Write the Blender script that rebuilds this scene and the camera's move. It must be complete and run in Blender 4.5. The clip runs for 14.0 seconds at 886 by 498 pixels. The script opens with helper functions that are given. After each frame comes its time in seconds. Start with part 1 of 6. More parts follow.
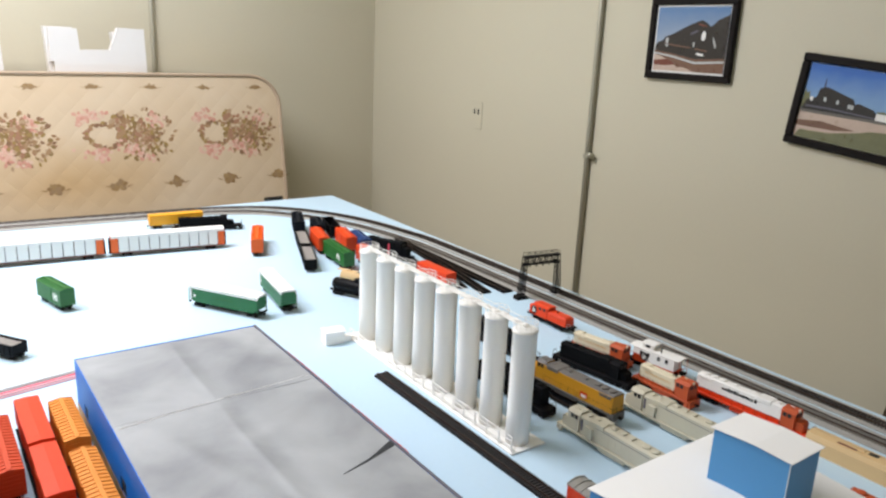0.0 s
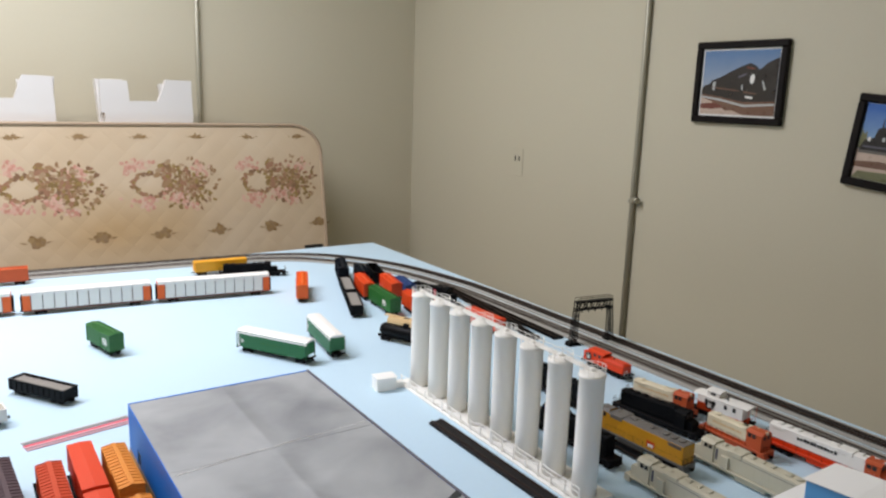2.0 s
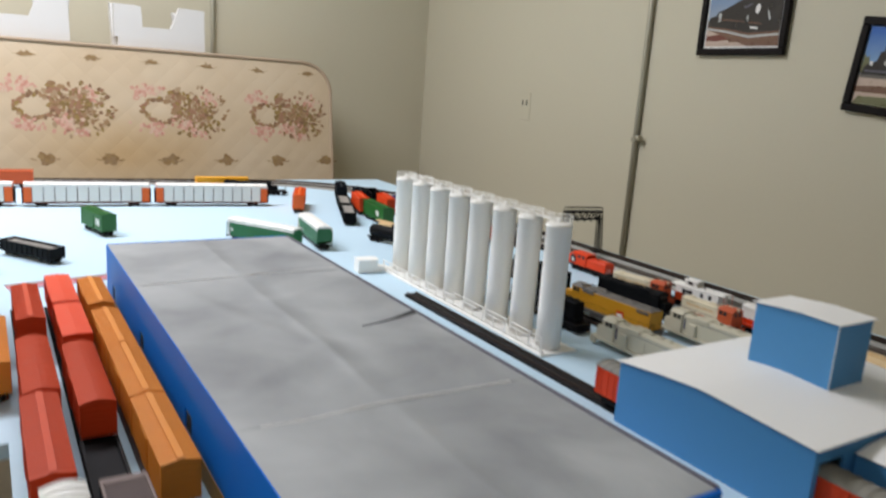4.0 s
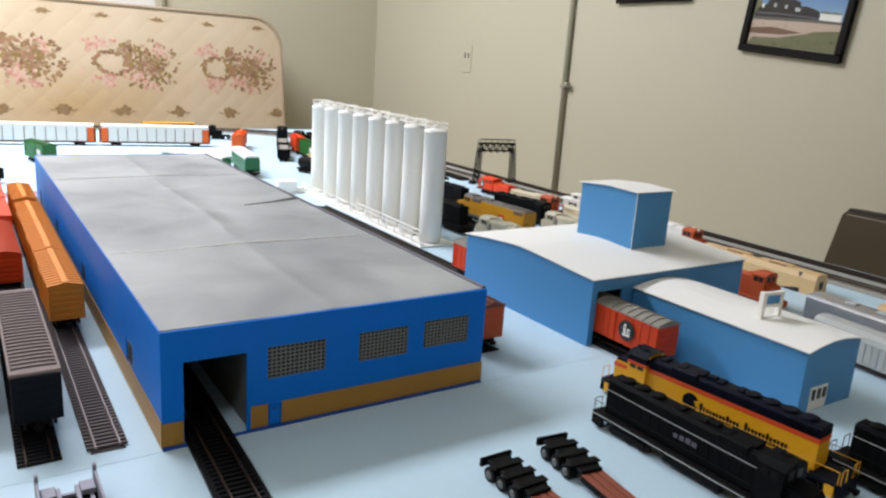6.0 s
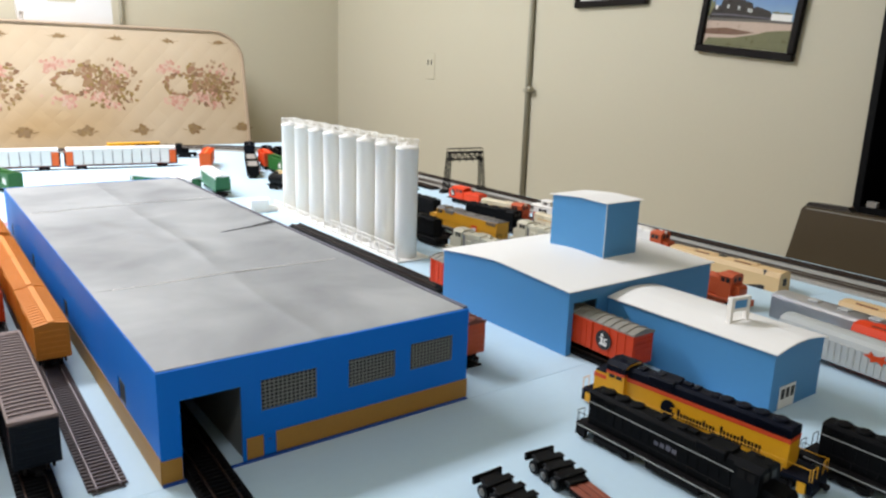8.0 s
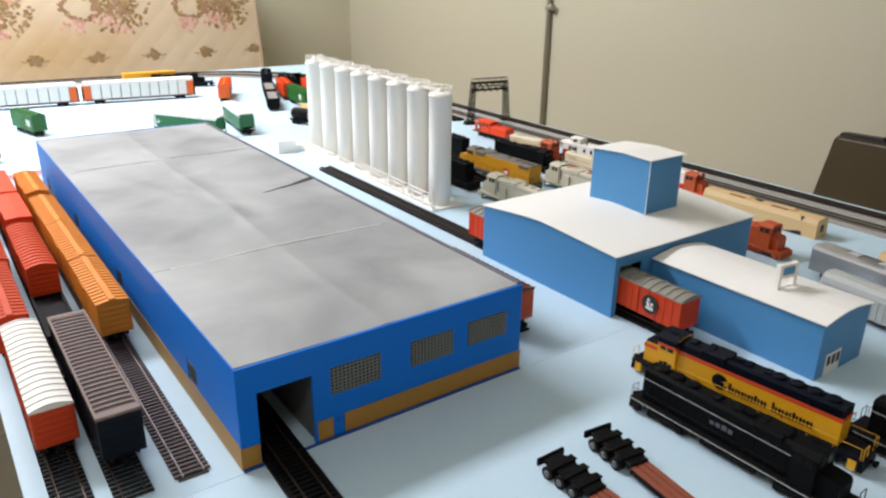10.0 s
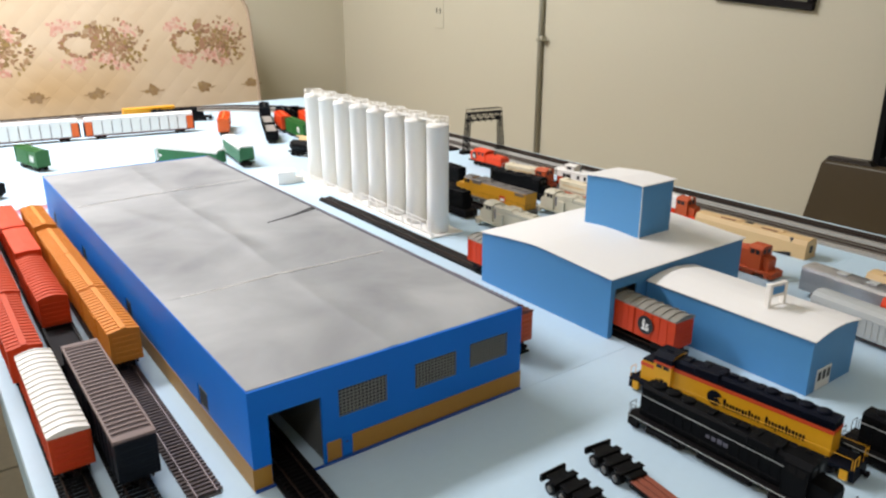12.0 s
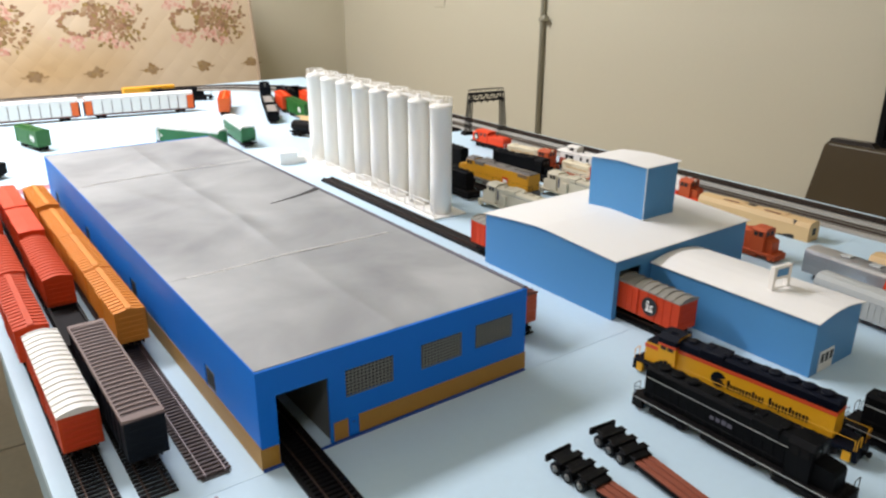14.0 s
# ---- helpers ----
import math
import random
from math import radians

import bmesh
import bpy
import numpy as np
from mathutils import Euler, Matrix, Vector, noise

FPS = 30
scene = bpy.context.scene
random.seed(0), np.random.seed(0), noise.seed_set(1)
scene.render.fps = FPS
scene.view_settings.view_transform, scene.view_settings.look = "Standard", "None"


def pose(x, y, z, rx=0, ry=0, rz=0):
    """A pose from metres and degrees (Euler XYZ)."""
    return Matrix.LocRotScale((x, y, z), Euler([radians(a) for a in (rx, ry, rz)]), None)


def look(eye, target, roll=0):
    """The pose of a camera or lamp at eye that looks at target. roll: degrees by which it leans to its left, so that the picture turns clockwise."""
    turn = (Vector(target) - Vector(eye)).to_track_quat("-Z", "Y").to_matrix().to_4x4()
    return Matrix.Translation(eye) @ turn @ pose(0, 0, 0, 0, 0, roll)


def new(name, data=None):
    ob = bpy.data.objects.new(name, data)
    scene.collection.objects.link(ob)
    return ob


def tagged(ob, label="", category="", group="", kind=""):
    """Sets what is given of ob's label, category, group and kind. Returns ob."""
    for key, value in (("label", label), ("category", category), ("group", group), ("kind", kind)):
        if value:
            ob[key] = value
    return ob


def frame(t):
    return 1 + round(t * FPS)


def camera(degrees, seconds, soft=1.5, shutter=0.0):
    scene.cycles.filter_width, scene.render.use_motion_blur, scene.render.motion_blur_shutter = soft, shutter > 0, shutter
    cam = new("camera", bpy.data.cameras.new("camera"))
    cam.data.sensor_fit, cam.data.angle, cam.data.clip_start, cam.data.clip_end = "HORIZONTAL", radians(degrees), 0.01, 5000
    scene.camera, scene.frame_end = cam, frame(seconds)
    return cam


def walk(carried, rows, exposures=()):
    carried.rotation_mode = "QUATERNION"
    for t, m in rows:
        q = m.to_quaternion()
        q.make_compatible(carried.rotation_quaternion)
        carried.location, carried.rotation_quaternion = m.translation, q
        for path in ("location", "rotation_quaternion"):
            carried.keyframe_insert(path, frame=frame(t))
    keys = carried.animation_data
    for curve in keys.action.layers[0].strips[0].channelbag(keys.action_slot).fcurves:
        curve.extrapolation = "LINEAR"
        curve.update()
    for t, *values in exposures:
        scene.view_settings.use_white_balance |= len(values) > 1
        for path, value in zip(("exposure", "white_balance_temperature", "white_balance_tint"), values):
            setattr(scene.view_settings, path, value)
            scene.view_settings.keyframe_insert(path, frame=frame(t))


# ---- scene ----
cam = camera(61.9, 14.0, soft=2.35, shutter=0.5)
PATH = [
    (0, (-0.179, -0.273, 0.625), (0.964, 1.278, 0.088), 2.6),
    (0.5, (-0.193, -0.269, 0.632), (0.933, 1.303, 0.12), 3.7),
    (1, (-0.195, -0.246, 0.621), (0.879, 1.372, 0.145), 3.6),
    (1.5, (-0.198, -0.23, 0.619), (0.899, 1.388, 0.198), 2.9),
    (2, (-0.205, -0.223, 0.6), (0.888, 1.402, 0.194), 1.9),
    (2.2, (-0.201, -0.222, 0.603), (0.893, 1.403, 0.202), 2.0),
    (4.3, (-0.149, -0.377, 0.342), (0.892, 1.271, -0.106), 4.3),
    (4.5, (-0.137, -0.437, 0.323), (0.89, 1.193, -0.213), 3.2),
    (5, (-0.123, -0.536, 0.322), (0.988, 1.06, -0.147), 3.5),
    (5.5, (-0.116, -0.552, 0.315), (0.966, 1.055, -0.183), 3.7),
    (6, (-0.118, -0.554, 0.312), (0.964, 1.056, -0.176), 3.9),
    (6.5, (-0.134, -0.566, 0.32), (0.973, 1.026, -0.168), 5.0),
    (7, (-0.141, -0.558, 0.324), (0.965, 1.04, -0.149), 4.4),
    (7.5, (-0.15, -0.559, 0.324), (0.995, 1.017, -0.128), 3.9),
    (8, (-0.138, -0.561, 0.339), (1.012, 1.002, -0.143), 1.8),
    (8.5, (-0.147, -0.544, 0.373), (1.013, 0.988, -0.18), 2.2),
    (9, (-0.164, -0.519, 0.406), (0.946, 0.977, -0.32), 2.0),
    (11.3, (-0.172, -0.531, 0.412), (0.924, 0.99, -0.286), 0.1),
    (11.5, (-0.18, -0.535, 0.419), (0.947, 0.966, -0.27), 0.9),
    (12, (-0.189, -0.539, 0.415), (0.927, 0.988, -0.235), 0.0),
    (12.5, (-0.188, -0.545, 0.416), (0.94, 0.96, -0.262), 0.4),
    (13, (-0.188, -0.546, 0.414), (0.925, 0.973, -0.261), 0.0),
    (13.5, (-0.189, -0.544, 0.414), (0.931, 0.967, -0.266), 0.1),
    (14, (-0.195, -0.535, 0.416), (0.913, 0.976, -0.283), 0.2),
]
# seconds, stops, kelvin, tint: the phone's automatic exposure and white balance drift on the way
EXPOSURE = [(0, 0.50, 6330, 15), (0.5, 0.33, 6350, 16), (1, 0.17, 6370, 17), (2, 0.06, 6360, 16), (4.5, 0.17, 6260, 14), (5, 0.38, 6220, 14), (6, 0.65, 6220, 14), (6.5, 0.76, 6240, 14), (9, 0.77, 6350, 14), (11.5, 0.77, 6540, 16), (14, 0.77, 6560, 16)]
walk(cam, [(t, look(eye, target, roll)) for t, eye, target, roll in PATH], EXPOSURE)

# ---- world and lamps ----
world = bpy.data.worlds.new("room_world")
world.use_nodes = True
world.node_tree.nodes["Background"].inputs[0].default_value = (0.9, 0.95, 1.0, 1)
world.node_tree.nodes["Background"].inputs[1].default_value = 0.05
scene.world = world
TABLE, FLOOR, CEIL = 0.0, -0.75, 1.90
WALL_X, WALL_Y, LEFT_X, FRONT_Y = 1.81, 3.0925, -2.6, -2.4


def ceiling_lamp(x, y, w, d, watts):
    lamp = bpy.data.lights.new("fluorescent_lamp", "AREA")
    lamp.shape, lamp.size, lamp.size_y, lamp.energy, lamp.color = "RECTANGLE", w, d, watts, (0.93, 0.95, 1.0)
    new("fluorescent_lamp", lamp).matrix_world = pose(x, y, CEIL - 0.03, 0, 0, 0)


ceiling_lamp(-0.60, 1.92, 2.0, 0.50, 70)
ceiling_lamp(-1.10, -1.10, 1.3, 0.60, 7.5)

# ---- materials ----
def lin(h):
    """Linear colour from a hex string."""
    c = [int(h[i:i + 2], 16) / 255 for i in (0, 2, 4)]
    return tuple(v / 12.92 if v <= 0.04045 else ((v + 0.055) / 1.055) ** 2.4 for v in c)


def nodes_of(name):
    m = bpy.data.materials.new(name)
    m.use_nodes = True
    nt = m.node_tree
    return m, nt, nt.nodes["Principled BSDF"], (lambda kind: nt.nodes.new(kind)), nt.links.new


def surface(name, hexcol, rough=0.45, metal=0.0, var=0.10, big=14.0, fine=260.0, bump=0.15, dust=0.0, depth=0.0004, spec=0.5):
    """A painted, moulded or printed surface: broad patches, fine grain and a little relief."""
    m, nt, bsdf, node, link = nodes_of(name)
    c = lin(hexcol)
    co = node("ShaderNodeTexCoord")
    na, nb = node("ShaderNodeTexNoise"), node("ShaderNodeTexNoise")
    na.inputs["Scale"].default_value, nb.inputs["Scale"].default_value = big, fine
    na.inputs["Detail"].default_value = nb.inputs["Detail"].default_value = 3
    mix = node("ShaderNodeMix"); mix.data_type = "RGBA"
    mix.inputs[6].default_value = (*[v * (1 - var) for v in c], 1)
    mix.inputs[7].default_value = (*[min(1, v * (1 + var) + dust) for v in c], 1)
    add = node("ShaderNodeMath"); add.operation = "ADD"
    half = node("ShaderNodeMath"); half.operation = "MULTIPLY"; half.inputs[1].default_value = 0.5
    link(co.outputs["Object"], na.inputs["Vector"]); link(co.outputs["Object"], nb.inputs["Vector"])
    link(na.outputs["Fac"], add.inputs[0]); link(nb.outputs["Fac"], add.inputs[1])
    link(add.outputs[0], half.inputs[0]); link(half.outputs[0], mix.inputs[0])
    link(mix.outputs[2], bsdf.inputs["Base Color"])
    r = node("ShaderNodeMapRange")
    r.inputs["To Min"].default_value, r.inputs["To Max"].default_value = max(0.02, rough - 0.08), min(1, rough + 0.08)
    link(na.outputs["Fac"], r.inputs["Value"]); link(r.outputs[0], bsdf.inputs["Roughness"])
    b = node("ShaderNodeBump"); b.inputs["Strength"].default_value, b.inputs["Distance"].default_value = bump, depth
    link(nb.outputs["Fac"], b.inputs["Height"]); link(b.outputs[0], bsdf.inputs["Normal"])
    bsdf.inputs["Metallic"].default_value = metal
    bsdf.inputs["Specular IOR Level"].default_value = spec
    return m


M_WALL = surface("painted_wall_panel", "c1baa2", 0.55, var=0.03, big=2.0, fine=90, bump=0.25)
M_CEIL = surface("ceiling_paint", "e6e2d6", 0.9, var=0.03)
M_FLOOR = surface("worn_floor", "cfc5b6", 0.6, var=0.18, big=5, fine=60)
M_TABLE = surface("light_blue_table_paint", "c1d9e5", 0.52, var=0.05, big=3, fine=120, bump=0.12, spec=0.18)
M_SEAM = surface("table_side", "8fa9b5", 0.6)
M_WOODLEG = surface("timber_leg", "9a7a52", 0.7, var=0.2)
M_STEEL = surface("galvanised_conduit", "a5a18e", 0.4, metal=0.35, var=0.12)
M_BLUE = surface("strong_blue_plastic", "0673d8", 0.45, var=0.07, big=10, spec=0.2)
M_BLUEDARK = surface("dark_blue_edge", "0a48a0", 0.4)
M_TAN = surface("ochre_band_paint", "a87a2a", 0.5, var=0.14, big=30)
M_SKY = surface("light_blue_cardstock", "4a8dc2", 0.5, var=0.05, big=12)
M_WHITEROOF = surface("white_cardstock", "f0eee8", 0.6, var=0.03, big=9)
M_WHITE = surface("white_plastic", "efece4", 0.4, var=0.03)
M_PRINT = surface("white_printed_plastic", "fbf8ef", 0.5, var=0.02, fine=600)
gloss = M_PRINT.node_tree.nodes["Principled BSDF"]
gloss.inputs["Subsurface Weight"].default_value, gloss.inputs["Subsurface Scale"].default_value = 0.15, 0.01
gloss.inputs["Subsurface Radius"].default_value = (1.0, 0.95, 0.85)
M_LINING = surface("grey_card_lining", "646663", 0.8, var=0.06, big=20)
M_GRILLE = surface("grey_window_mullion", "868883", 0.5)
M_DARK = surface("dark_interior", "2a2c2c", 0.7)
M_BLACK = surface("black_plastic", "070708", 0.5, var=0.3, spec=0.12)
M_UNDER = surface("dark_underframe", "121010", 0.65, var=0.25, spec=0.14)
M_RAIL = surface("nickel_rail", "857876", 0.5, metal=0.3, var=0.15)
M_RAILDK = surface("dull_rail", "4a3a30", 0.45, metal=0.6, var=0.2)
M_TIE = surface("brown_tie", "584b49", 0.7, var=0.2)
M_TIEGREY = surface("dusty_dark_tie", "35312e", 0.75, var=0.2)
M_TIETAN = surface("tan_tie", "8d887f", 0.75, var=0.2)
M_TIEBLK = surface("black_tie", "0e0d0d", 0.65, var=0.25, spec=0.2)
M_BED = surface("grey_roadbed", "a5a198", 0.85, var=0.12, big=40, fine=700, bump=0.5)
M_BEDDK = surface("dark_roadbed", "6a665f", 0.85, var=0.2, big=40, fine=700, bump=0.5)
M_WHEEL = surface("dark_wheel", "2a2421", 0.45, metal=0.5)
M_HUB = surface("silver_wheel_hub", "76746f", 0.35, metal=0.7)
M_ORANGE = surface("weathered_orange", "e08a2a", 0.6, var=0.14, big=30, spec=0.35)
M_ORBRIGHT = surface("bright_orange", "e8641c", 0.45, var=0.08)
M_REDOR = surface("red_orange_paint", "e4501c", 0.45, var=0.08)
M_CARBLUE = surface("mid_blue_paint", "2a4678", 0.5, var=0.12)
M_PALEPINK = surface("pale_pink_strip", "e3aab0", 0.5)
M_RED = surface("oxide_red", "c9461c", 0.55, var=0.14, big=30, spec=0.25)
M_REDBRT = surface("bright_red", "de4012", 0.45, var=0.1, spec=0.3)
M_RUST = surface("rust_orange", "bc4f20", 0.55, var=0.14)
M_ICRED = surface("orange_red", "cc4018", 0.5, var=0.1, spec=0.3)
M_ROOFRIB = surface("dusty_brown_rib", "83726c", 0.75, var=0.22, big=60)
M_GROOVE = surface("dark_roof_groove", "463836", 0.8, var=0.2)
M_NAVY = surface("navy_black", "10161e", 0.55, var=0.2, spec=0.15)
M_PURPLE = surface("maroon_brown", "43282c", 0.6, var=0.15)
M_GREYROOF = surface("weathered_grey_roof", "8b877c", 0.6, var=0.2, big=60)
M_LOADGREY = surface("grey_load", "8b857c", 0.9, var=0.2, fine=500, bump=0.6)
M_GREEN = surface("dark_green", "1f6a3a", 0.45, var=0.1)
M_GREENB = surface("bright_green", "2a6a2c", 0.45, var=0.1)
M_CREAM = surface("cream_plastic", "d6b582", 0.5, var=0.06)
M_CREAMLT = surface("pale_cream_paint", "dcd0b2", 0.5, var=0.08)
M_PRIMER = surface("grey_primer", "c4bda5", 0.6, var=0.08, big=30)
M_YELBRIGHT = surface("bright_chrome_yellow", "e6a21c", 0.45, var=0.08)
M_YELLOW = surface("armour_yellow", "cd9118", 0.45, var=0.12)
M_CHYEL = surface("golden_yellow", "e9a914", 0.4, var=0.06)
M_VERM = surface("vermilion", "dd4f2a", 0.42, var=0.06)
M_CHBLUE = surface("midnight_blue", "0a0f1c", 0.5, var=0.2, spec=0.12)
M_BLACKLOCO = surface("black_loco_paint", "090a0c", 0.6, var=0.3, spec=0.10)
M_LOCOROOF = surface("grey_loco_roof", "6a655e", 0.6, var=0.15)
M_SILVER = surface("silver_plastic", "c6c5c8", 0.30, metal=0.85, var=0.1)
M_PALEGREY = surface("pale_grey_plastic", "b5b8b4", 0.5, var=0.06)
M_LILAC = surface("lilac_grey_plastic", "8b8896", 0.5, var=0.12)
M_DECKRED = surface("red_brown_trailer_board", "8a4630", 0.55, var=0.22, big=80)
M_DECK = surface("red_brown_deck", "6e3a2a", 0.6, var=0.2, big=80)
M_GUNGREY = surface("gunmetal_plastic", "5c5a66", 0.5, var=0.15)
M_CASE = surface("brown_hard_case", "433620", 0.4, var=0.12, big=8, fine=500, bump=0.4)
M_CASETRIM = surface("dark_case_trim", "2b241e", 0.4)
M_FOAM = surface("white_packing_foam", "d3d0ca", 0.85, var=0.02, fine=500, bump=0.3)
M_PINK = surface("pink_red_strip", "d8485a", 0.5)
M_PAPER = surface("grey_white_strip", "c9c6c0", 0.6)
M_FRAME = surface("black_picture_frame", "120d0b", 0.5, var=0.2, spec=0.15)
M_MAT = surface("white_picture_mat", "e4e2dc", 0.7)
M_PTRAIN = surface("photo_dark_train", "262120", 0.3, var=0.85, big=60, fine=240)
M_PGROUND = surface("photo_gravel", "bda897", 0.3, var=0.22, big=50)
M_PEARTH = surface("photo_earth", "6f5140", 0.3, var=0.45, big=60)
M_PGRASS = surface("photo_grass", "6c6c4c", 0.3, var=0.4, big=50)


def photo_sky(name, top, bottom):
    """A printed sky, paler towards the horizon."""
    m, nt, bsdf, node, link = nodes_of(name)
    co, sep, ramp = node("ShaderNodeTexCoord"), node("ShaderNodeSeparateXYZ"), node("ShaderNodeMapRange")
    mix, nz, add = node("ShaderNodeMix"), node("ShaderNodeTexNoise"), node("ShaderNodeMath")
    mix.data_type, nz.inputs["Scale"].default_value, add.operation = "RGBA", 22, "MULTIPLY_ADD"
    ramp.inputs["From Min"].default_value, ramp.inputs["From Max"].default_value = -0.03, 0.10
    add.inputs[1].default_value = 0.03
    link(co.outputs["Object"], sep.inputs[0]); link(co.outputs["Object"], nz.inputs["Vector"])
    link(nz.outputs["Fac"], add.inputs[0]); link(sep.outputs[2], add.inputs[2])
    link(add.outputs[0], ramp.inputs["Value"]); link(ramp.outputs[0], mix.inputs[0])
    mix.inputs[6].default_value, mix.inputs[7].default_value = (*lin(bottom), 1), (*lin(top), 1)
    link(mix.outputs[2], bsdf.inputs["Base Color"])
    bsdf.inputs["Roughness"].default_value = 0.25
    return m


M_PSKY = photo_sky("photo_blue_sky", "3f6cb4", "9dbccb")
M_PSKYLT = photo_sky("photo_hazy_sky", "5f7fa6", "9fa9b2")
M_PLAINDARK = surface("dark_marking", "20201f", 0.5)


def roof_grey():
    """Grey roof sheet: broad cloudy fading, creases, faint streaks."""
    m, nt, bsdf, node, link = nodes_of("grey_roof_sheet")
    co = node("ShaderNodeTexCoord")
    n1, n2 = node("ShaderNodeTexNoise"), node("ShaderNodeTexNoise")
    n1.inputs["Scale"].default_value, n1.inputs["Detail"].default_value, n1.inputs["Distortion"].default_value = 7.0, 5, 0.4
    n2.inputs["Scale"].default_value = 300
    ramp = node("ShaderNodeValToRGB")
    ramp.color_ramp.elements[0].color, ramp.color_ramp.elements[1].color = (*lin("818385"), 1), (*lin("afb1b0"), 1)
    ramp.color_ramp.elements[0].position, ramp.color_ramp.elements[1].position = 0.28, 0.72
    link(co.outputs["Object"], n1.inputs["Vector"]); link(co.outputs["Object"], n2.inputs["Vector"])
    link(n1.outputs["Fac"], ramp.inputs[0]); link(ramp.outputs[0], bsdf.inputs["Base Color"])
    bsdf.inputs["Roughness"].default_value = 0.5
    b = node("ShaderNodeBump"); b.inputs["Strength"].default_value, b.inputs["Distance"].default_value = 0.12, 0.0004
    link(n2.outputs["Fac"], b.inputs["Height"])
    b2 = node("ShaderNodeBump"); b2.inputs["Strength"].default_value, b2.inputs["Distance"].default_value = 0.16, 0.006
    link(n1.outputs["Fac"], b2.inputs["Height"]); link(b.outputs[0], b2.inputs["Normal"]); link(b2.outputs[0], bsdf.inputs["Normal"])
    return m


M_ROOF = roof_grey()


def floral():
    """Quilted mattress ticking: a cream ground, yellowed in places, stitched in diamonds."""
    m, nt, bsdf, node, link = nodes_of("floral_ticking")

    def math_(op, a, b=None, c=None):
        n = node("ShaderNodeMath"); n.operation = op
        for i, v in enumerate((a, b, c)):
            if v is None:
                continue
            if isinstance(v, (int, float)):
                n.inputs[i].default_value = v
            else:
                link(v, n.inputs[i])
        return n.outputs[0]

    co = node("ShaderNodeTexCoord")
    sep = node("ShaderNodeSeparateXYZ"); link(co.outputs["Object"], sep.inputs[0])
    nz = node("ShaderNodeTexNoise"); nz.inputs["Scale"].default_value = 9; link(co.outputs["Object"], nz.inputs["Vector"])
    wob = math_("MULTIPLY", math_("SUBTRACT", nz.outputs["Fac"], 0.5), 0.05)
    x, z = math_("ADD", sep.outputs[0], wob), math_("ADD", sep.outputs[2], wob)

    def motif(x0, z0, rx, rz, period):
        u = math_("SUBTRACT", math_("MODULO", math_("ADD", math_("SUBTRACT", x, x0), 20 * period + period / 2), period), period / 2)
        v = math_("SUBTRACT", z, z0)
        return math_("SQRT", math_("ADD", math_("POWER", math_("DIVIDE", u, rx), 2), math_("POWER", math_("DIVIDE", v, rz), 2)))

    def inside(d, lo=0.75, hi=1.05):
        r = node("ShaderNodeMapRange"); r.inputs["From Min"].default_value, r.inputs["From Max"].default_value = lo, hi
        r.inputs["To Min"].default_value, r.inputs["To Max"].default_value = 1, 0
        link(d, r.inputs["Value"])
        return r.outputs[0]

    yellowed = inside(motif(0.30, 0.06, 0.42, 0.17, 4.0), 0.1, 1.1)
    stain = node("ShaderNodeTexNoise"); stain.inputs["Scale"].default_value = 3; link(co.outputs["Object"], stain.inputs["Vector"])
    ground = node("ShaderNodeMix"); ground.data_type = "RGBA"
    ground.inputs[6].default_value, ground.inputs[7].default_value = (*lin("cfbda2"), 1), (*lin("b89f7c"), 1)
    link(stain.outputs["Fac"], ground.inputs[0])

    def over(base, col, f):
        n = node("ShaderNodeMix"); n.data_type = "RGBA"
        link(base, n.inputs[6]); link(f, n.inputs[0])
        if isinstance(col, tuple):
            n.inputs[7].default_value = (*col, 1)
        else:
            link(col, n.inputs[7])
        return n.outputs[2]

    c0 = over(ground.outputs[2], lin("b08a4c"), math_("MULTIPLY", yellowed, 0.55))
    link(c0, bsdf.inputs["Base Color"])
    bsdf.inputs["Roughness"].default_value = 0.85
    d1 = math_("PINGPONG", math_("ADD", sep.outputs[0], sep.outputs[2]), 0.045)
    d2 = math_("PINGPONG", math_("SUBTRACT", sep.outputs[0], sep.outputs[2]), 0.045)
    quilt = math_("POWER", math_("MULTIPLY", math_("MULTIPLY", d1, d2), 490.0), 0.5)
    b = node("ShaderNodeBump"); b.inputs["Strength"].default_value, b.inputs["Distance"].default_value = 0.15, 0.010
    link(quilt, b.inputs["Height"]); link(b.outputs[0], bsdf.inputs["Normal"])
    return m


M_FLORAL = floral()


def print_ink(name, tones):
    """Faded ink printed on cloth; every leaf or petal takes one of the tones."""
    m, nt, bsdf, node, link = nodes_of(name)
    geo, ramp, nz, co, mix = node("ShaderNodeNewGeometry"), node("ShaderNodeValToRGB"), node("ShaderNodeTexNoise"), node("ShaderNodeTexCoord"), node("ShaderNodeMix")
    cr = ramp.color_ramp
    cr.interpolation = "CONSTANT"
    for k, tone in enumerate(tones):
        e = cr.elements[k] if k < 2 else cr.elements.new(k / len(tones))
        e.position, e.color = k / len(tones), (*lin(tone), 1)
    mix.data_type, mix.blend_type, nz.inputs["Scale"].default_value = "RGBA", "MULTIPLY", 160
    mix.inputs[0].default_value = 0.25
    link(geo.outputs["Random Per Island"], ramp.inputs[0]); link(co.outputs["Object"], nz.inputs["Vector"])
    link(ramp.outputs[0], mix.inputs[6]); link(nz.outputs["Fac"], mix.inputs[7]); link(mix.outputs[2], bsdf.inputs["Base Color"])
    bsdf.inputs["Roughness"].default_value = 0.9
    return m


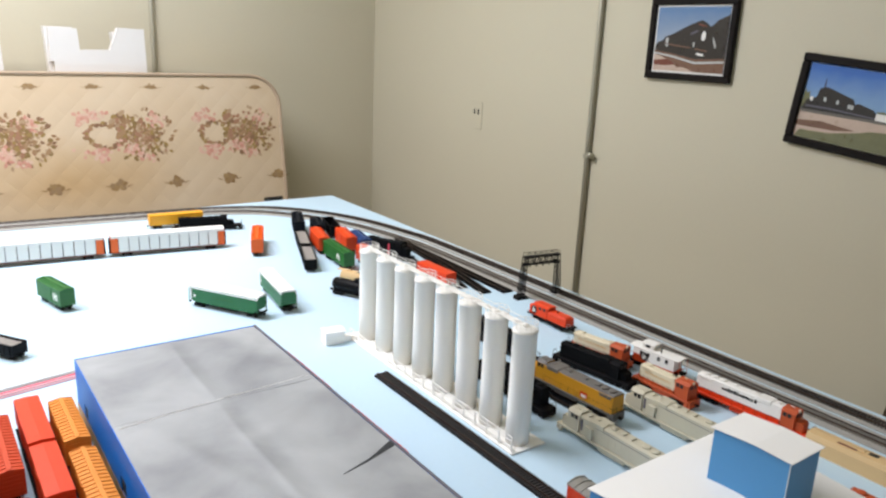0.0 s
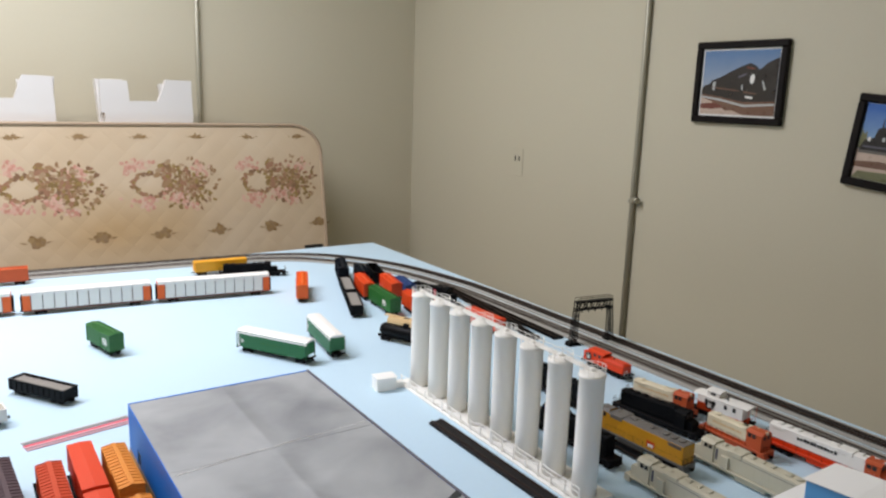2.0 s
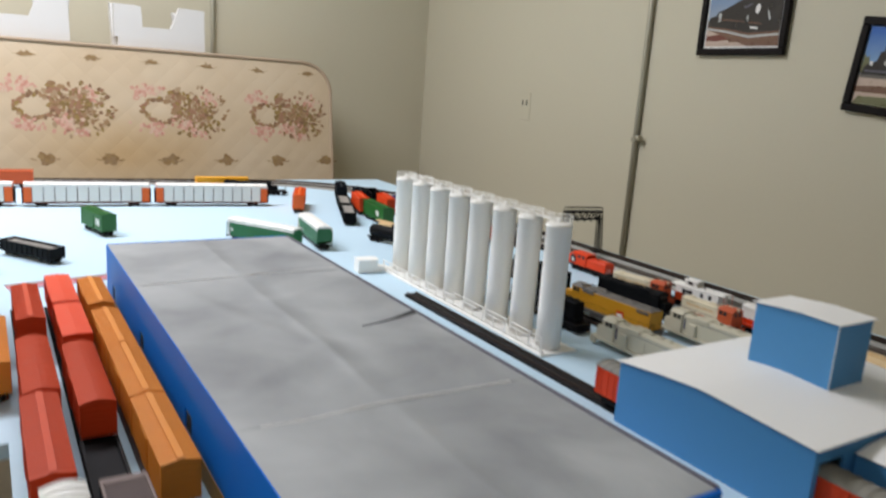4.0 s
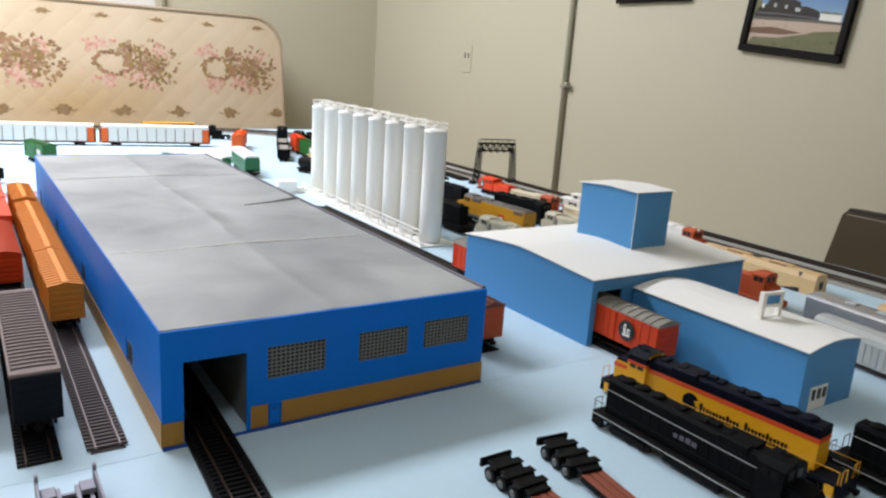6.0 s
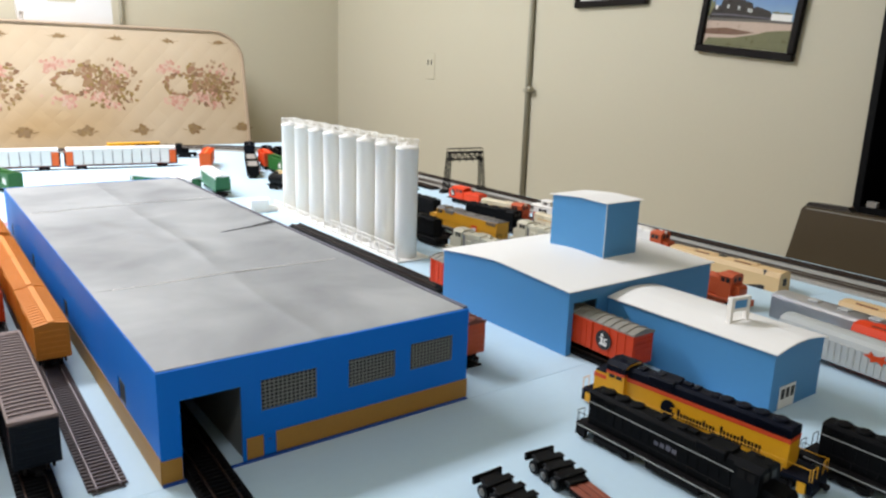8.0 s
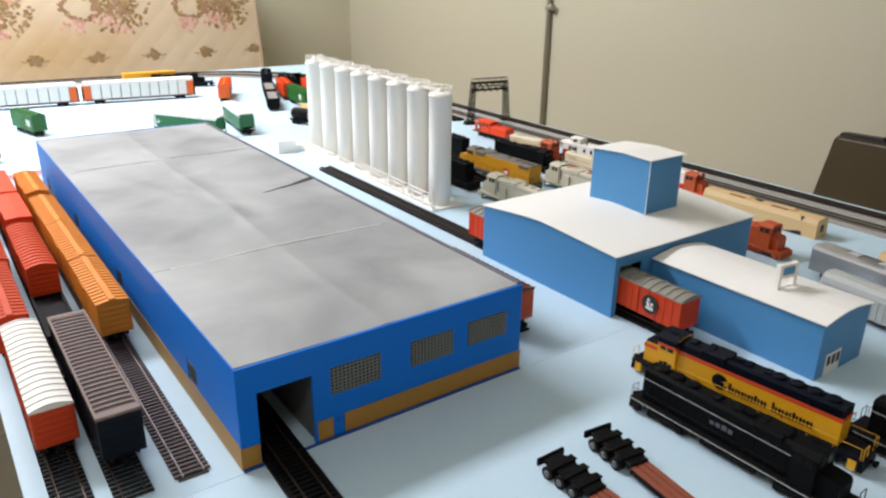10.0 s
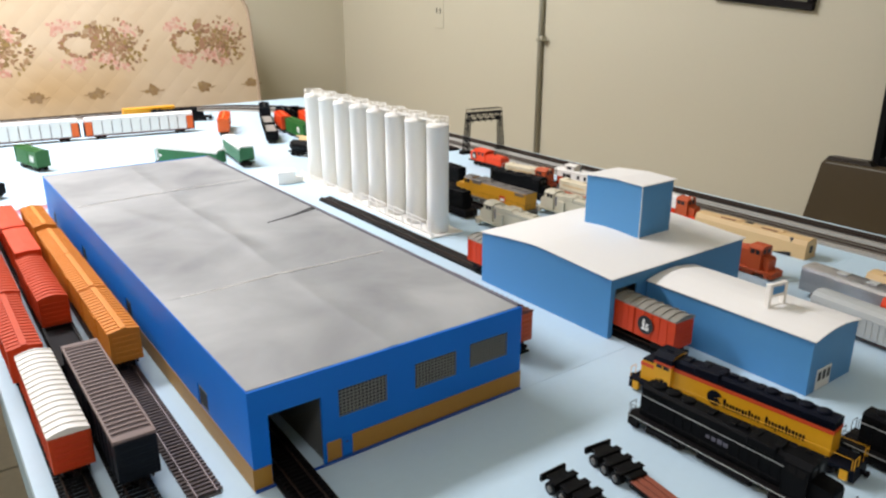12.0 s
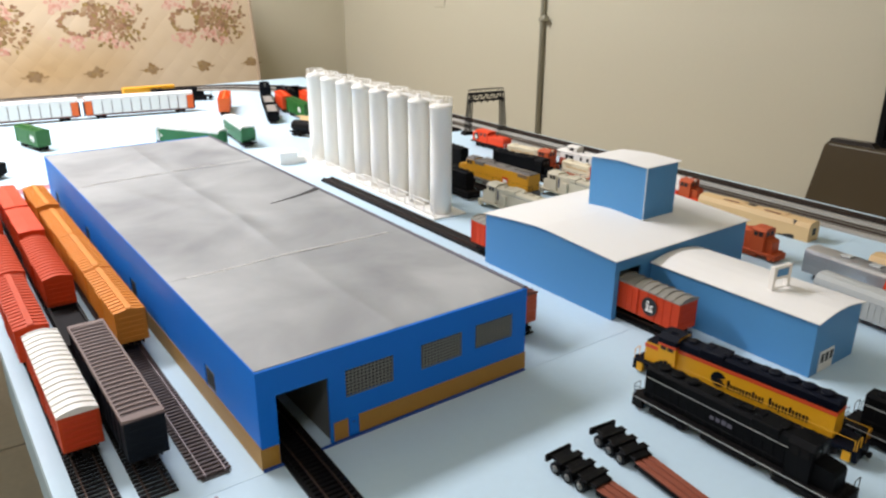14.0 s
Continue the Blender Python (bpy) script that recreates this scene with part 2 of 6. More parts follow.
M_LEAFINK = print_ink("brown_leaf_print", ("94724e", "a2815c", "87664a", "9a7f4a", "ad9170", "8a7044", "a0765a"))
M_ROSEINK = print_ink("rose_print", ("cf9d88", "d6ac96", "c88f7a", "d2b39a"))
M_TUFTINK = print_ink("tuft_print", ("9a7c50", "8f7048", "a08458", "967a56"))
M_PIPING = surface("mattress_piping", "a8937a", 0.8)

# ---- building helpers ----
def box(bm, x0, x1, y0, y1, z0, z1, bevel=0.0):
    vs = [bm.verts.new((x, y, z)) for z in (z0, z1) for y in (y0, y1) for x in (x0, x1)]
    fs = [bm.faces.new([vs[i] for i in q]) for q in ((0, 2, 3, 1), (4, 5, 7, 6), (0, 1, 5, 4), (2, 6, 7, 3), (0, 4, 6, 2), (1, 3, 7, 5))]
    if bevel:
        bmesh.ops.bevel(bm, geom=list({e for f in fs for e in f.edges}), offset=bevel, segments=1, affect="EDGES", profile=0.7)
    return bm


def slab(bm, outline, lift):
    """A flat outline of points, drawn out along the vector lift."""
    a = [bm.verts.new(p) for p in outline]
    b = [bm.verts.new(Vector(p) + Vector(lift)) for p in outline]
    n = len(a)
    bm.faces.new(a[::-1]); bm.faces.new(b)
    for i in range(n):
        bm.faces.new((a[i], a[(i + 1) % n], b[(i + 1) % n], b[i]))
    bmesh.ops.recalc_face_normals(bm, faces=bm.faces)
    return bm


def rod(bm, p, q, r, n=8):
    """A round bar from p to q."""
    p, q = Vector(p), Vector(q)
    turn = (q - p).to_track_quat("Z", "Y").to_matrix()
    rings = [[bm.verts.new(c + turn @ Vector((r * math.cos(2 * math.pi * i / n), r * math.sin(2 * math.pi * i / n), 0))) for i in range(n)] for c in (p, q)]
    for i in range(n):
        bm.faces.new((rings[0][i], rings[0][(i + 1) % n], rings[1][(i + 1) % n], rings[1][i])).smooth = n > 8
    bm.faces.new(rings[0][::-1]); bm.faces.new(rings[1])
    return bm


def bent(bm, pts, r, n=6):
    """One round bar bent through the points."""
    pts, rings = [Vector(p) for p in pts], []
    for i, p in enumerate(pts):
        d = (pts[min(i + 1, len(pts) - 1)] - pts[max(i - 1, 0)])
        turn = d.to_track_quat("Z", "Y").to_matrix()
        rings.append([bm.verts.new(p + turn @ Vector((r * math.cos(2 * math.pi * k / n), r * math.sin(2 * math.pi * k / n), 0))) for k in range(n)])
    for a, b in zip(rings, rings[1:]):
        for k in range(n):
            bm.faces.new((a[k], a[(k + 1) % n], b[(k + 1) % n], b[k]))
    bm.faces.new(rings[0][::-1]); bm.faces.new(rings[-1])
    return bm


def lathe(bm, profile, n=24, axis="z"):
    """Turns (radius, height) pairs round an axis."""
    rings = []
    for r, h in profile:
        ring = []
        for i in range(n):
            a = 2 * math.pi * i / n
            v = (r * math.cos(a), r * math.sin(a), h)
            ring.append(bm.verts.new(v if axis == "z" else (h, v[0], v[1])))
        rings.append(ring)
    for a, b in zip(rings, rings[1:]):
        for i in range(n):
            bm.faces.new((a[i], a[(i + 1) % n], b[(i + 1) % n], b[i])).smooth = True
    bm.faces.new(rings[0][::-1]); bm.faces.new(rings[-1])
    return bm


def mesh_of(bm, material, name):
    me = bpy.data.meshes.new(name)
    bm.to_mesh(me); bm.free()
    me.materials.append(material)
    return me


def part(name, bm, material, parent, label="", at=None):
    ob = new(name, mesh_of(bm, material, name) if isinstance(bm, bmesh.types.BMesh) else bm)
    ob.parent = parent
    if at is not None:
        ob.matrix_basis = at
    if label:
        ob["label"] = label
    return ob


def thing(name, label, category, at, group="", kind=""):
    ob = new(name)
    ob.empty_display_size = 0.02
    ob.matrix_basis = at
    return tagged(ob, label, category, group, kind)


def solid(name, bm, material, label, category="", kind="", group="", at=None):
    ob = new(name, mesh_of(bm, material, name))
    if at is not None:
        ob.matrix_basis = at
    return tagged(ob, label, category, group, kind)


def B():
    return bmesh.new()


# ---- room ----
T = 0.1
floor = solid("floor", box(B(), LEFT_X - T, WALL_X + T, FRONT_Y - T, WALL_Y + T, FLOOR - T, FLOOR - 0.006), M_BEDDK, "pale beige floor boards with dark joints", "floor", "structure")
for iy in range(10):
    y0 = FRONT_Y + 0.5493 * iy
    for ix in range(4):
        x0 = LEFT_X + 1.1025 * ix
        part("floor_board", box(B(), x0 + 0.004, x0 + 1.0985, y0 + 0.004, y0 + 0.5453, FLOOR - 0.006, FLOOR, 0.001), M_FLOOR, floor)
solid("ceiling", box(B(), LEFT_X - T, WALL_X + T, FRONT_Y - T, WALL_Y + T, CEIL, CEIL + T), M_CEIL, "plain white ceiling above the room", "ceiling", "structure")
solid("wall_east", box(B(), WALL_X, WALL_X + T, FRONT_Y - T, WALL_Y + T, FLOOR, CEIL), M_WALL, "cream-beige painted wall panel with a conduit", "wall", "structure")
solid("wall_north", box(B(), LEFT_X, WALL_X, WALL_Y, WALL_Y + T, FLOOR, CEIL), M_WALL, "cream-beige painted wall behind the mattress", "wall", "structure")
solid("wall_west", box(B(), LEFT_X - T, LEFT_X, FRONT_Y, WALL_Y + T, FLOOR, CEIL), M_WALL, "plain cream-beige wall closing the room", "wall", "structure")
solid("wall_south", box(B(), LEFT_X - T, WALL_X, FRONT_Y - T, FRONT_Y, FLOOR, CEIL), M_WALL, "plain cream-beige wall closing the room", "wall", "structure")

# ---- table ----
TX0, TX1, TY0, TY1 = -0.158, 1.217, -0.84, 2.41
table = thing("layout_table", "light-blue painted plywood model railway table", "table", pose(0, 0, FLOOR))
H = TABLE - FLOOR
part("top_board", box(B(), TX0, TX1, TY0, -0.0032, H - 0.018, H, 0.0003), M_TABLE, table)
part("top_board", slab(B(), [(TX0, -0.0030, H - 0.018), (TX1, -0.0030, H - 0.018), (TX1, TY1, H - 0.018), (-1.2, TY1, H - 0.018), (-1.2, 0.50, H - 0.018), (TX0, 0.50, H - 0.018)], (0, 0, 0.018)), M_TABLE, table)
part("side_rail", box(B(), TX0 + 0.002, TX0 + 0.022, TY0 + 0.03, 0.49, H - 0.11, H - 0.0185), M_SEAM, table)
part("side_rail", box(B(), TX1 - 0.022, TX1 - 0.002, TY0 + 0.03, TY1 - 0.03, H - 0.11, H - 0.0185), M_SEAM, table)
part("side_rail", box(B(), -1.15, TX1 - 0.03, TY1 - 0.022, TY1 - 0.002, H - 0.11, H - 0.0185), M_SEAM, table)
for lx, ly in ((-0.08, -0.7), (1.15, -0.7), (1.15, 0.8), (1.15, 2.25), (-0.08, 0.85), (-1.05, 0.60), (-1.05, 2.25)):
    part("leg", box(B(), lx - 0.04, lx + 0.04, ly - 0.04, ly + 0.04, 0, H - 0.0185, 0.003), M_WOODLEG, table)

# ---- wall fittings ----
def conduit(x, y, coupling):
    c = thing("wall_conduit", "round grey metal conduit running up the wall", "pipe", pose(x, y, FLOOR), "wall conduits")
    part("tube", rod(B(), (0, 0, 0), (0, 0, CEIL - FLOOR), 0.0095, 14), M_STEEL, c)
    for z in (0.35, 1.0, 1.9):
        part("strap", box(B(), -0.012, 0.012, -0.012, 0.012, z, z + 0.014, 0.002), M_STEEL, c)
    if coupling:
        part("clamp_screw", rod(B(), (-0.005, -0.01, 1.012), (-0.012, -0.034, 1.012), 0.011, 10), M_STEEL, c, "dark round clamp screw")


conduit(WALL_X - 0.0125, 1.563, True)
conduit(0.720, WALL_Y - 0.0125, False)

outlet = thing("wall_outlet", "cream wall socket plate with two dark slots", "outlet", pose(WALL_X, 2.226, 0.335))
part("cover_plate", box(B(), -0.0030, -0.0002, -0.036, 0.036, -0.058, 0.058, 0.0012), M_WALL, outlet)
for y in (-0.013, 0.013):
    part("slot", box(B(), -0.0036, -0.0030, y - 0.0040, y + 0.0040, 0.004, 0.026), M_PLAINDARK, outlet)


def picture(y, z, w, h, tilt, kind):
    """A framed photograph on the east wall; y, z: its middle."""
    p = thing("framed_picture", "photograph of a dark train in a black frame hung " + ("level" if kind == 1 else "crooked"), "picture",
              pose(WALL_X - 0.001, y, z) @ pose(0, 0, 0, tilt) @ pose(0, 0, 0, 0, 0, -90), "wall pictures")
    w, h, f = w / 2, h / 2, 0.021
    for n, (a, b, c, d) in (("frame_side", (-w, w, h - f, h)), ("frame_side", (-w, w, -h, -h + f)), ("frame_side", (-w, -w + f, -h + f, h - f)), ("frame_side", (w - f, w, -h + f, h - f))):
        part(n, box(B(), a, b, -0.018, -0.0005, c, d, 0.003), M_FRAME, p)
    w, h = w - f, h - f
    part("mat", box(B(), -w, w, -0.008, -0.002, -h, h), M_MAT, p)
    w, h = w - 0.006, h - 0.006
    if kind == 2:
        w, h = w + 0.005, h + 0.005
    ph = part("photograph", box(B(), -w, w, -0.0088, -0.0081, -h, h), M_PSKYLT if kind == 1 else M_PSKY, p)

    def patch(pts, m, y, name):
        part(name, slab(B(), [(a * w, y, c * h) for a, c in pts], (0, -0.0003, 0)), m, ph)
    if kind == 1:
        patch([(-1, -1), (1, -1), (1, -0.62), (-1, -0.32)], M_PGROUND, -0.0089, "printed_ground")
        patch([(0.2, -1), (1, -1), (1, -0.5), (-1, -0.36), (-1, -0.46)], M_PEARTH, -0.0093, "printed_track")
        patch([(-1, -0.36), (-0.96, -0.12), (-0.76, -0.02), (-0.74, 0.06), (-0.5, 0.17), (-0.2, 0.36), (0.05, 0.5), (0.28, 0.6), (0.45, 0.5), (0.52, 0.4), (0.6, 0.46), (0.72, 0.6), (1, 0.76), (1, -0.55), (0.2, -0.6), (-0.5, -0.44)], M_PTRAIN, -0.0097, "printed_train")
        patch([(-0.70, -0.22), (-0.62, -0.24), (-0.62, 0.04), (-0.70, 0.02)], M_PALEGREY, -0.0101, "printed_panel")
        patch([(0.0, 0.2), (0.2, 0.3), (0.2, 0.24), (0.0, 0.14)], M_GUNGREY, -0.0101, "printed_window")
        patch([(-1, -0.42), (-0.5, -0.5), (0.2, -0.68), (1, -0.62), (1, -0.68), (0.2, -0.75), (-0.5, -0.56), (-1, -0.47)], M_PALEGREY, -0.0095, "printed_rail")
        patch([(0.31, 0.02), (0.37, -0.04), (0.42, 0.04), (0.43, 0.2), (0.37, 0.28), (0.31, 0.18)], M_MAT, -0.0101, "printed_emblem")
        patch([(0.22, -0.46), (0.42, -0.5), (0.42, -0.43), (0.22, -0.4)], M_MAT, -0.0101, "printed_emblem")
        patch([(0.62, 0.1), (0.66, 0.04), (0.74, -0.2), (0.7, -0.24), (0.64, -0.02)], M_PALEGREY, -0.0101, "printed_handrail")
        patch([(0.1, -0.2), (0.14, -0.24), (0.14, -0.08), (0.1, -0.06)], M_PALEGREY, -0.0101, "printed_handrail")
        patch([(0.2, 0.50), (0.42, 0.44), (0.42, 0.40), (0.2, 0.44)], M_DECK, -0.0101, "printed_cab_roof")
        patch([(0.16, -0.26), (0.5, -0.32), (0.5, -0.36), (0.16, -0.30)], M_PEARTH, -0.0101, "printed_walkway")
        patch([(-0.72, -0.12), (-0.2, -0.2), (0.05, -0.24), (0.05, -0.27), (-0.2, -0.24), (-0.72, -0.16)], M_PEARTH, -0.0101, "printed_walkway")
        patch([(-1, -0.68), (-0.55, -0.62), (-0.3, -0.66), (-0.25, -0.78), (-0.7, -0.84), (-1, -0.82)], M_DECK, -0.0092, "printed_dirt")
        patch([(-0.42, -0.72), (-0.28, -0.66), (-0.1, -0.72), (0.0, -0.86), (-0.3, -0.88)], M_PEARTH, -0.0094, "printed_bush")
        patch([(-1, -0.22), (-0.9, -0.06), (-0.84, -0.16), (-0.78, -0.1), (-0.72, -0.3), (-1, -0.34)], M_PGRASS, -0.0092, "printed_trees")
    else:
        patch([(-1, -1), (1, -1), (1, -0.22), (-1, -0.22)], M_PGROUND, -0.0089, "printed_ground")
        patch([(0.0, -1), (1, -1), (1, -0.42), (0.55, -0.5), (-0.3, -0.75), (-0.9, -0.8), (-1, -1)], M_PGRASS, -0.0093, "printed_grass")
        patch([(-0.98, -0.24), (-0.9, 0.02), (-0.72, 0.12), (-0.68, 0.36), (-0.55, 0.42), (-0.42, 0.38), (0.02, 0.22), (0.06, 0.1), (0.14, 0.14), (0.44, 0.04), (0.5, -0.04), (0.5, -0.2), (-0.4, -0.26)], M_PTRAIN, -0.0097, "printed_train")
        patch([(0.5, -0.02), (0.95, -0.02), (0.95, -0.2), (0.5, -0.2)], M_MAT, -0.0097, "printed_wagon")
        patch([(-1, -0.2), (-0.98, 0.3), (-0.92, 0.18), (-0.88, 0.26), (-0.84, -0.02), (-0.86, -0.2)], M_PGRASS, -0.0093, "printed_trees")
        patch([(-0.62, 0.4), (-0.61, 0.62), (-0.595, 0.62), (-0.59, 0.4)], M_PTRAIN, -0.0095, "printed_mast")
        patch([(0.5, -0.01), (0.95, -0.03), (0.95, 0.0), (0.8, 0.04), (0.72, 0.0), (0.62, 0.05), (0.5, 0.02)], M_PGRASS, -0.0092, "printed_trees")
        patch([(-0.84, 0.02), (-0.78, 0.0), (-0.78, 0.12), (-0.84, 0.1)], M_MAT, -0.0101, "printed_number_board")
        patch([(-1, -0.55), (-0.5, -0.48), (0.2, -0.56), (-0.2, -0.66), (-1, -0.7)], M_PEARTH, -0.0092, "printed_dirt")
        for a, z in ((-0.56, 0.10), (-0.30, 0.08), (-0.06, 0.03), (0.0, 0.02)):
            patch([(a, z - 0.05), (a + 0.05, z - 0.06), (a + 0.05, z + 0.05), (a, z + 0.05)], M_PALEGREY, -0.0101, "printed_window")
        patch([(-0.9, -0.12), (-0.45, -0.1), (0.5, -0.14), (0.5, -0.17), (-0.45, -0.14), (-0.9, -0.16)], M_GUNGREY, -0.0101, "printed_walkway")
        patch([(-0.98, -0.24), (0.5, -0.19), (1, -0.2), (1, -0.26), (0.2, -0.27), (-0.98, -0.32)], M_BEDDK, -0.0099, "printed_track")
        patch([(-0.5, -1), (0.3, -1), (1, -0.7), (1, -0.42), (0.45, -0.5)], M_PGRASS, -0.0096, "printed_verge")


picture(1.191, 0.6675, 0.31, 0.245, 0, 1)
picture(0.676, 0.5095, 0.309, 0.241, 5.4, 2)

# ---- mattress with packing foam ----
mattress = thing("mattress", "old floral quilted mattress standing on edge against the wall", "mattress", pose(0, 2.646, FLOOR, -9, 0, 0))


def round_rect(x0, x1, z0, z1, r, y, n=6):
    pts = []
    for cx, cz, a0 in ((x1 - r, z1 - r, 0), (x0 + r, z1 - r, 90), (x0 + r, z0 + r, 180), (x1 - r, z0 + r, 270)):
        for i in range(n + 1):
            a = radians(a0 + 90 * i / n)
            pts.append((cx + r * math.cos(a), y, cz + r * math.sin(a)))
    return pts


MH = 1.214
core = slab(B(), round_rect(-0.80, 1.165, 0.0, MH, 0.125, 0.0), (0, 0.19, 0))
ob = part("quilted_cover", core, M_FLORAL, mattress, at=pose(0, 0, 0))
ob.data.transform(Matrix.Translation((0, 0, FLOOR)))
ob.matrix_basis = pose(0, 0, -FLOOR)


def petal(bm, x, z, a, b, turn, y=-0.0006):
    """One printed leaf, a pointed oval lying on the cover."""
    ca, sa = math.cos(turn), math.sin(turn)
    pts = [(a * math.cos(t), b * math.sin(t) * (1.0 if math.cos(t) < 0 else 0.75)) for t in (0, 0.8, 1.6, 2.4, 3.14, 3.9, 4.7, 5.5)]
    vs = [bm.verts.new((x + u * ca - v * sa, y, z + u * sa + v * ca)) for u, v in pts]
    bm.faces.new(vs[::-1])


def wreath_print(x, z, seed):
    """A wreath of leaves round a bare oval, a spray of leaves to its side, and faded roses."""
    rnd = random.Random(seed)
    leaf, rose = B(), B()
    for k in range(46):
        t = 2 * math.pi * k / 46
        q = rnd.uniform(0.84, 1.12)
        petal(leaf, x + 0.066 * q * math.cos(t), z + 0.046 * q * math.sin(t), rnd.uniform(0.008, 0.014), rnd.uniform(0.005, 0.008), rnd.uniform(0, 6.28), -0.0002 - 0.000004 * k)
    for k in range(230):
        u, v = rnd.gauss(0, 0.046), rnd.gauss(0, 0.038)
        if (u / 0.125) ** 2 + (v / 0.105) ** 2 > 1 or ((u + 0.140) / 0.052) ** 2 + (v / 0.036) ** 2 < 1:
            continue
        petal(leaf, x + 0.140 + u, z - 0.004 + v, rnd.uniform(0.007, 0.013), rnd.uniform(0.0045, 0.0085), math.atan2(v, u) + rnd.uniform(-1.2, 1.2), -0.0003 - 0.000002 * k)
    for k in range(20):
        t = rnd.uniform(-1.9, 1.9)
        petal(leaf, x + 0.140 + 0.122 * math.cos(t) * rnd.uniform(0.85, 1.08), z - 0.004 + 0.100 * math.sin(t) * rnd.uniform(0.8, 1.1), 0.0095, 0.0055, t + rnd.uniform(-0.6, 0.6), -0.0004 - 0.000002 * k)
    for dx, dz, n in ((0.052, 0.066, 9), (0.058, -0.008, 8), (0.075, 0.052, 6)):
        for k in range(n):
            petal(leaf, x + dx + rnd.gauss(0, 0.010), z + dz + rnd.gauss(0, 0.009), 0.016, 0.010, rnd.uniform(0, 6.28), -0.0005 - 0.000004 * k)
    for dx, dz, rx, rz, n in ((-0.050, 0.078, 0.032, 0.018, 22), (-0.030, -0.072, 0.036, 0.018, 24), (0.095, -0.056, 0.034, 0.022, 22), (0.185, 0.056, 0.026, 0.018, 14), (-0.085, 0.058, 0.018, 0.010, 8), (0.150, -0.090, 0.02, 0.010, 8)):
        if x + dx > 1.13:
            continue
        for k in range(int(1.7 * n)):
            petal(rose, x + dx + rnd.gauss(0, rx * 0.7), z + dz + rnd.gauss(0, rz * 0.75), rnd.uniform(0.006, 0.011), rnd.uniform(0.005, 0.008), rnd.uniform(0, 6.28), -0.0006 - 0.000004 * k)
    bmesh.ops.delete(leaf, geom=[f for f in leaf.faces if max(v.co.x for v in f.verts) > 1.152], context="FACES")
    tagged(part("rose_print", rose, M_ROSEINK, ob, "faded salmon-pink printed roses"), kind="stuff")
    tagged(part("leaf_print", leaf, M_LEAFINK, ob, "brown printed leaves"), kind="stuff")


def tuft_print(x, z, w, h, seed):
    rnd, bm = random.Random(seed), B()
    for k in range(26):
        t, q = rnd.uniform(0, 6.28), rnd.uniform(0.05, 0.72)
        petal(bm, x + w * q * math.cos(t), z + h * q * math.sin(t), w * rnd.uniform(0.22, 0.36), h * rnd.uniform(0.26, 0.42), math.atan2(h * math.sin(t), w * math.cos(t)), -0.0006 - 0.00001 * k)
    for k in (-1, 1):
        petal(bm, x + k * w * 1.1, z - 0.1 * h, w * 0.35, h * 0.08, 0.3 * k, -0.0009)
    part("tuft_print", bm, M_TUFTINK, ob)


for k in range(5):
    wreath_print(-0.863 + 0.436 * (k + 1), 0.234, 20 + k)
for k in range(9):
    tuft_print(1.142 - 0.222 * k, 0.042, 0.036, 0.026, 40 + k)
    tuft_print(1.06 - 0.215 * k, 0.420, 0.030, 0.010, 60 + k)
for y in (0.0, 0.19):
    bm = B()
    pts = round_rect(-0.805, 1.17, -0.004, MH + 0.005, 0.128, y)
    bent(bm, pts + pts[:1], 0.008, 6)
    part("piping", bm, M_PIPING, mattress)
part("label_tag", box(B(), 1.065, 1.150, -0.003, 0.0005, 0.668, 0.696), M_PLAINDARK, mattress, "small dark sewn label")

TOPZ = 0.444


def foam(x):
    f = thing("packing_foam", "white moulded packing foam with a notch in its top", "packing foam", pose(x, 2.876, TOPZ) @ Matrix.Diagonal((1.07, 1, 1.03, 1)), "foam on the mattress")
    part("front_slab", slab(B(), [(0, 0, 0), (0.31, 0, 0), (0.305, 0, 0.175), (0.215, 0, 0.177), (0.185, 0, 0.095), (0.085, 0, 0.093), (0.08, 0, 0.168), (-0.012, 0, 0.168), (-0.012, 0, 0.05), (0, 0, 0.05)], (0, 0.03, 0)), M_FOAM, f)
    part("side_flap", slab(B(), [(-0.012, 0.031, 0.0), (0.07, 0.031, 0), (0.07, 0.031, 0.172), (-0.022, 0.031, 0.172)], (0, 0.05, 0)), M_FOAM, f)
    part("side_flap", slab(B(), [(0.22, 0.031, 0), (0.30, 0.031, 0), (0.315, 0.031, 0.174), (0.20, 0.031, 0.16)], (0, 0.05, 0)), M_FOAM, f)


foam(0.305)
foam(-0.193)

# ---- behind the table: case and cabinet ----
case = thing("suitcase", "brown hard-shell suitcase leaning upright beside the table", "suitcase", pose(1.515, 0.337, FLOOR, 0, 5, 0))
for x0, drop in ((0.0, 0.0), (0.047, 0.005)):
    part("shell", slab(B(), [(x0, -0.66, 0.0), (x0, 0.095, 0.0), (x0, 0.104, 0.03), (x0, 0.001, 0.786 - drop), (x0, -0.006, 0.795 - drop), (x0, -0.64, 0.795 - drop), (x0, -0.66, 0.77)], (0.044, 0, 0)), M_CASE, case)
part("latch", slab(B(), [(0.006, -0.112, 0.7955), (0.006, -0.004, 0.7955), (0.006, -0.010, 0.804), (0.006, -0.100, 0.806)], (0.032, 0, 0)), M_CASETRIM, case, "dark raised latch")
# pale grey of this strip paints in the highlight along the case edge
part("rim", box(B(), -0.0016, 0.0, -0.63, -0.010, 0.7875, 0.7900, 0.0005), M_GREYROOF, case, "thin rim with its highlight in the pale grey")
part("handle", bent(B(), [(0.02, -0.24, 0.793), (0.02, -0.245, 0.812), (0.02, -0.26, 0.818), (0.02, -0.36, 0.818), (0.02, -0.375, 0.812), (0.02, -0.38, 0.793)], 0.006, 8), M_CASETRIM, case)
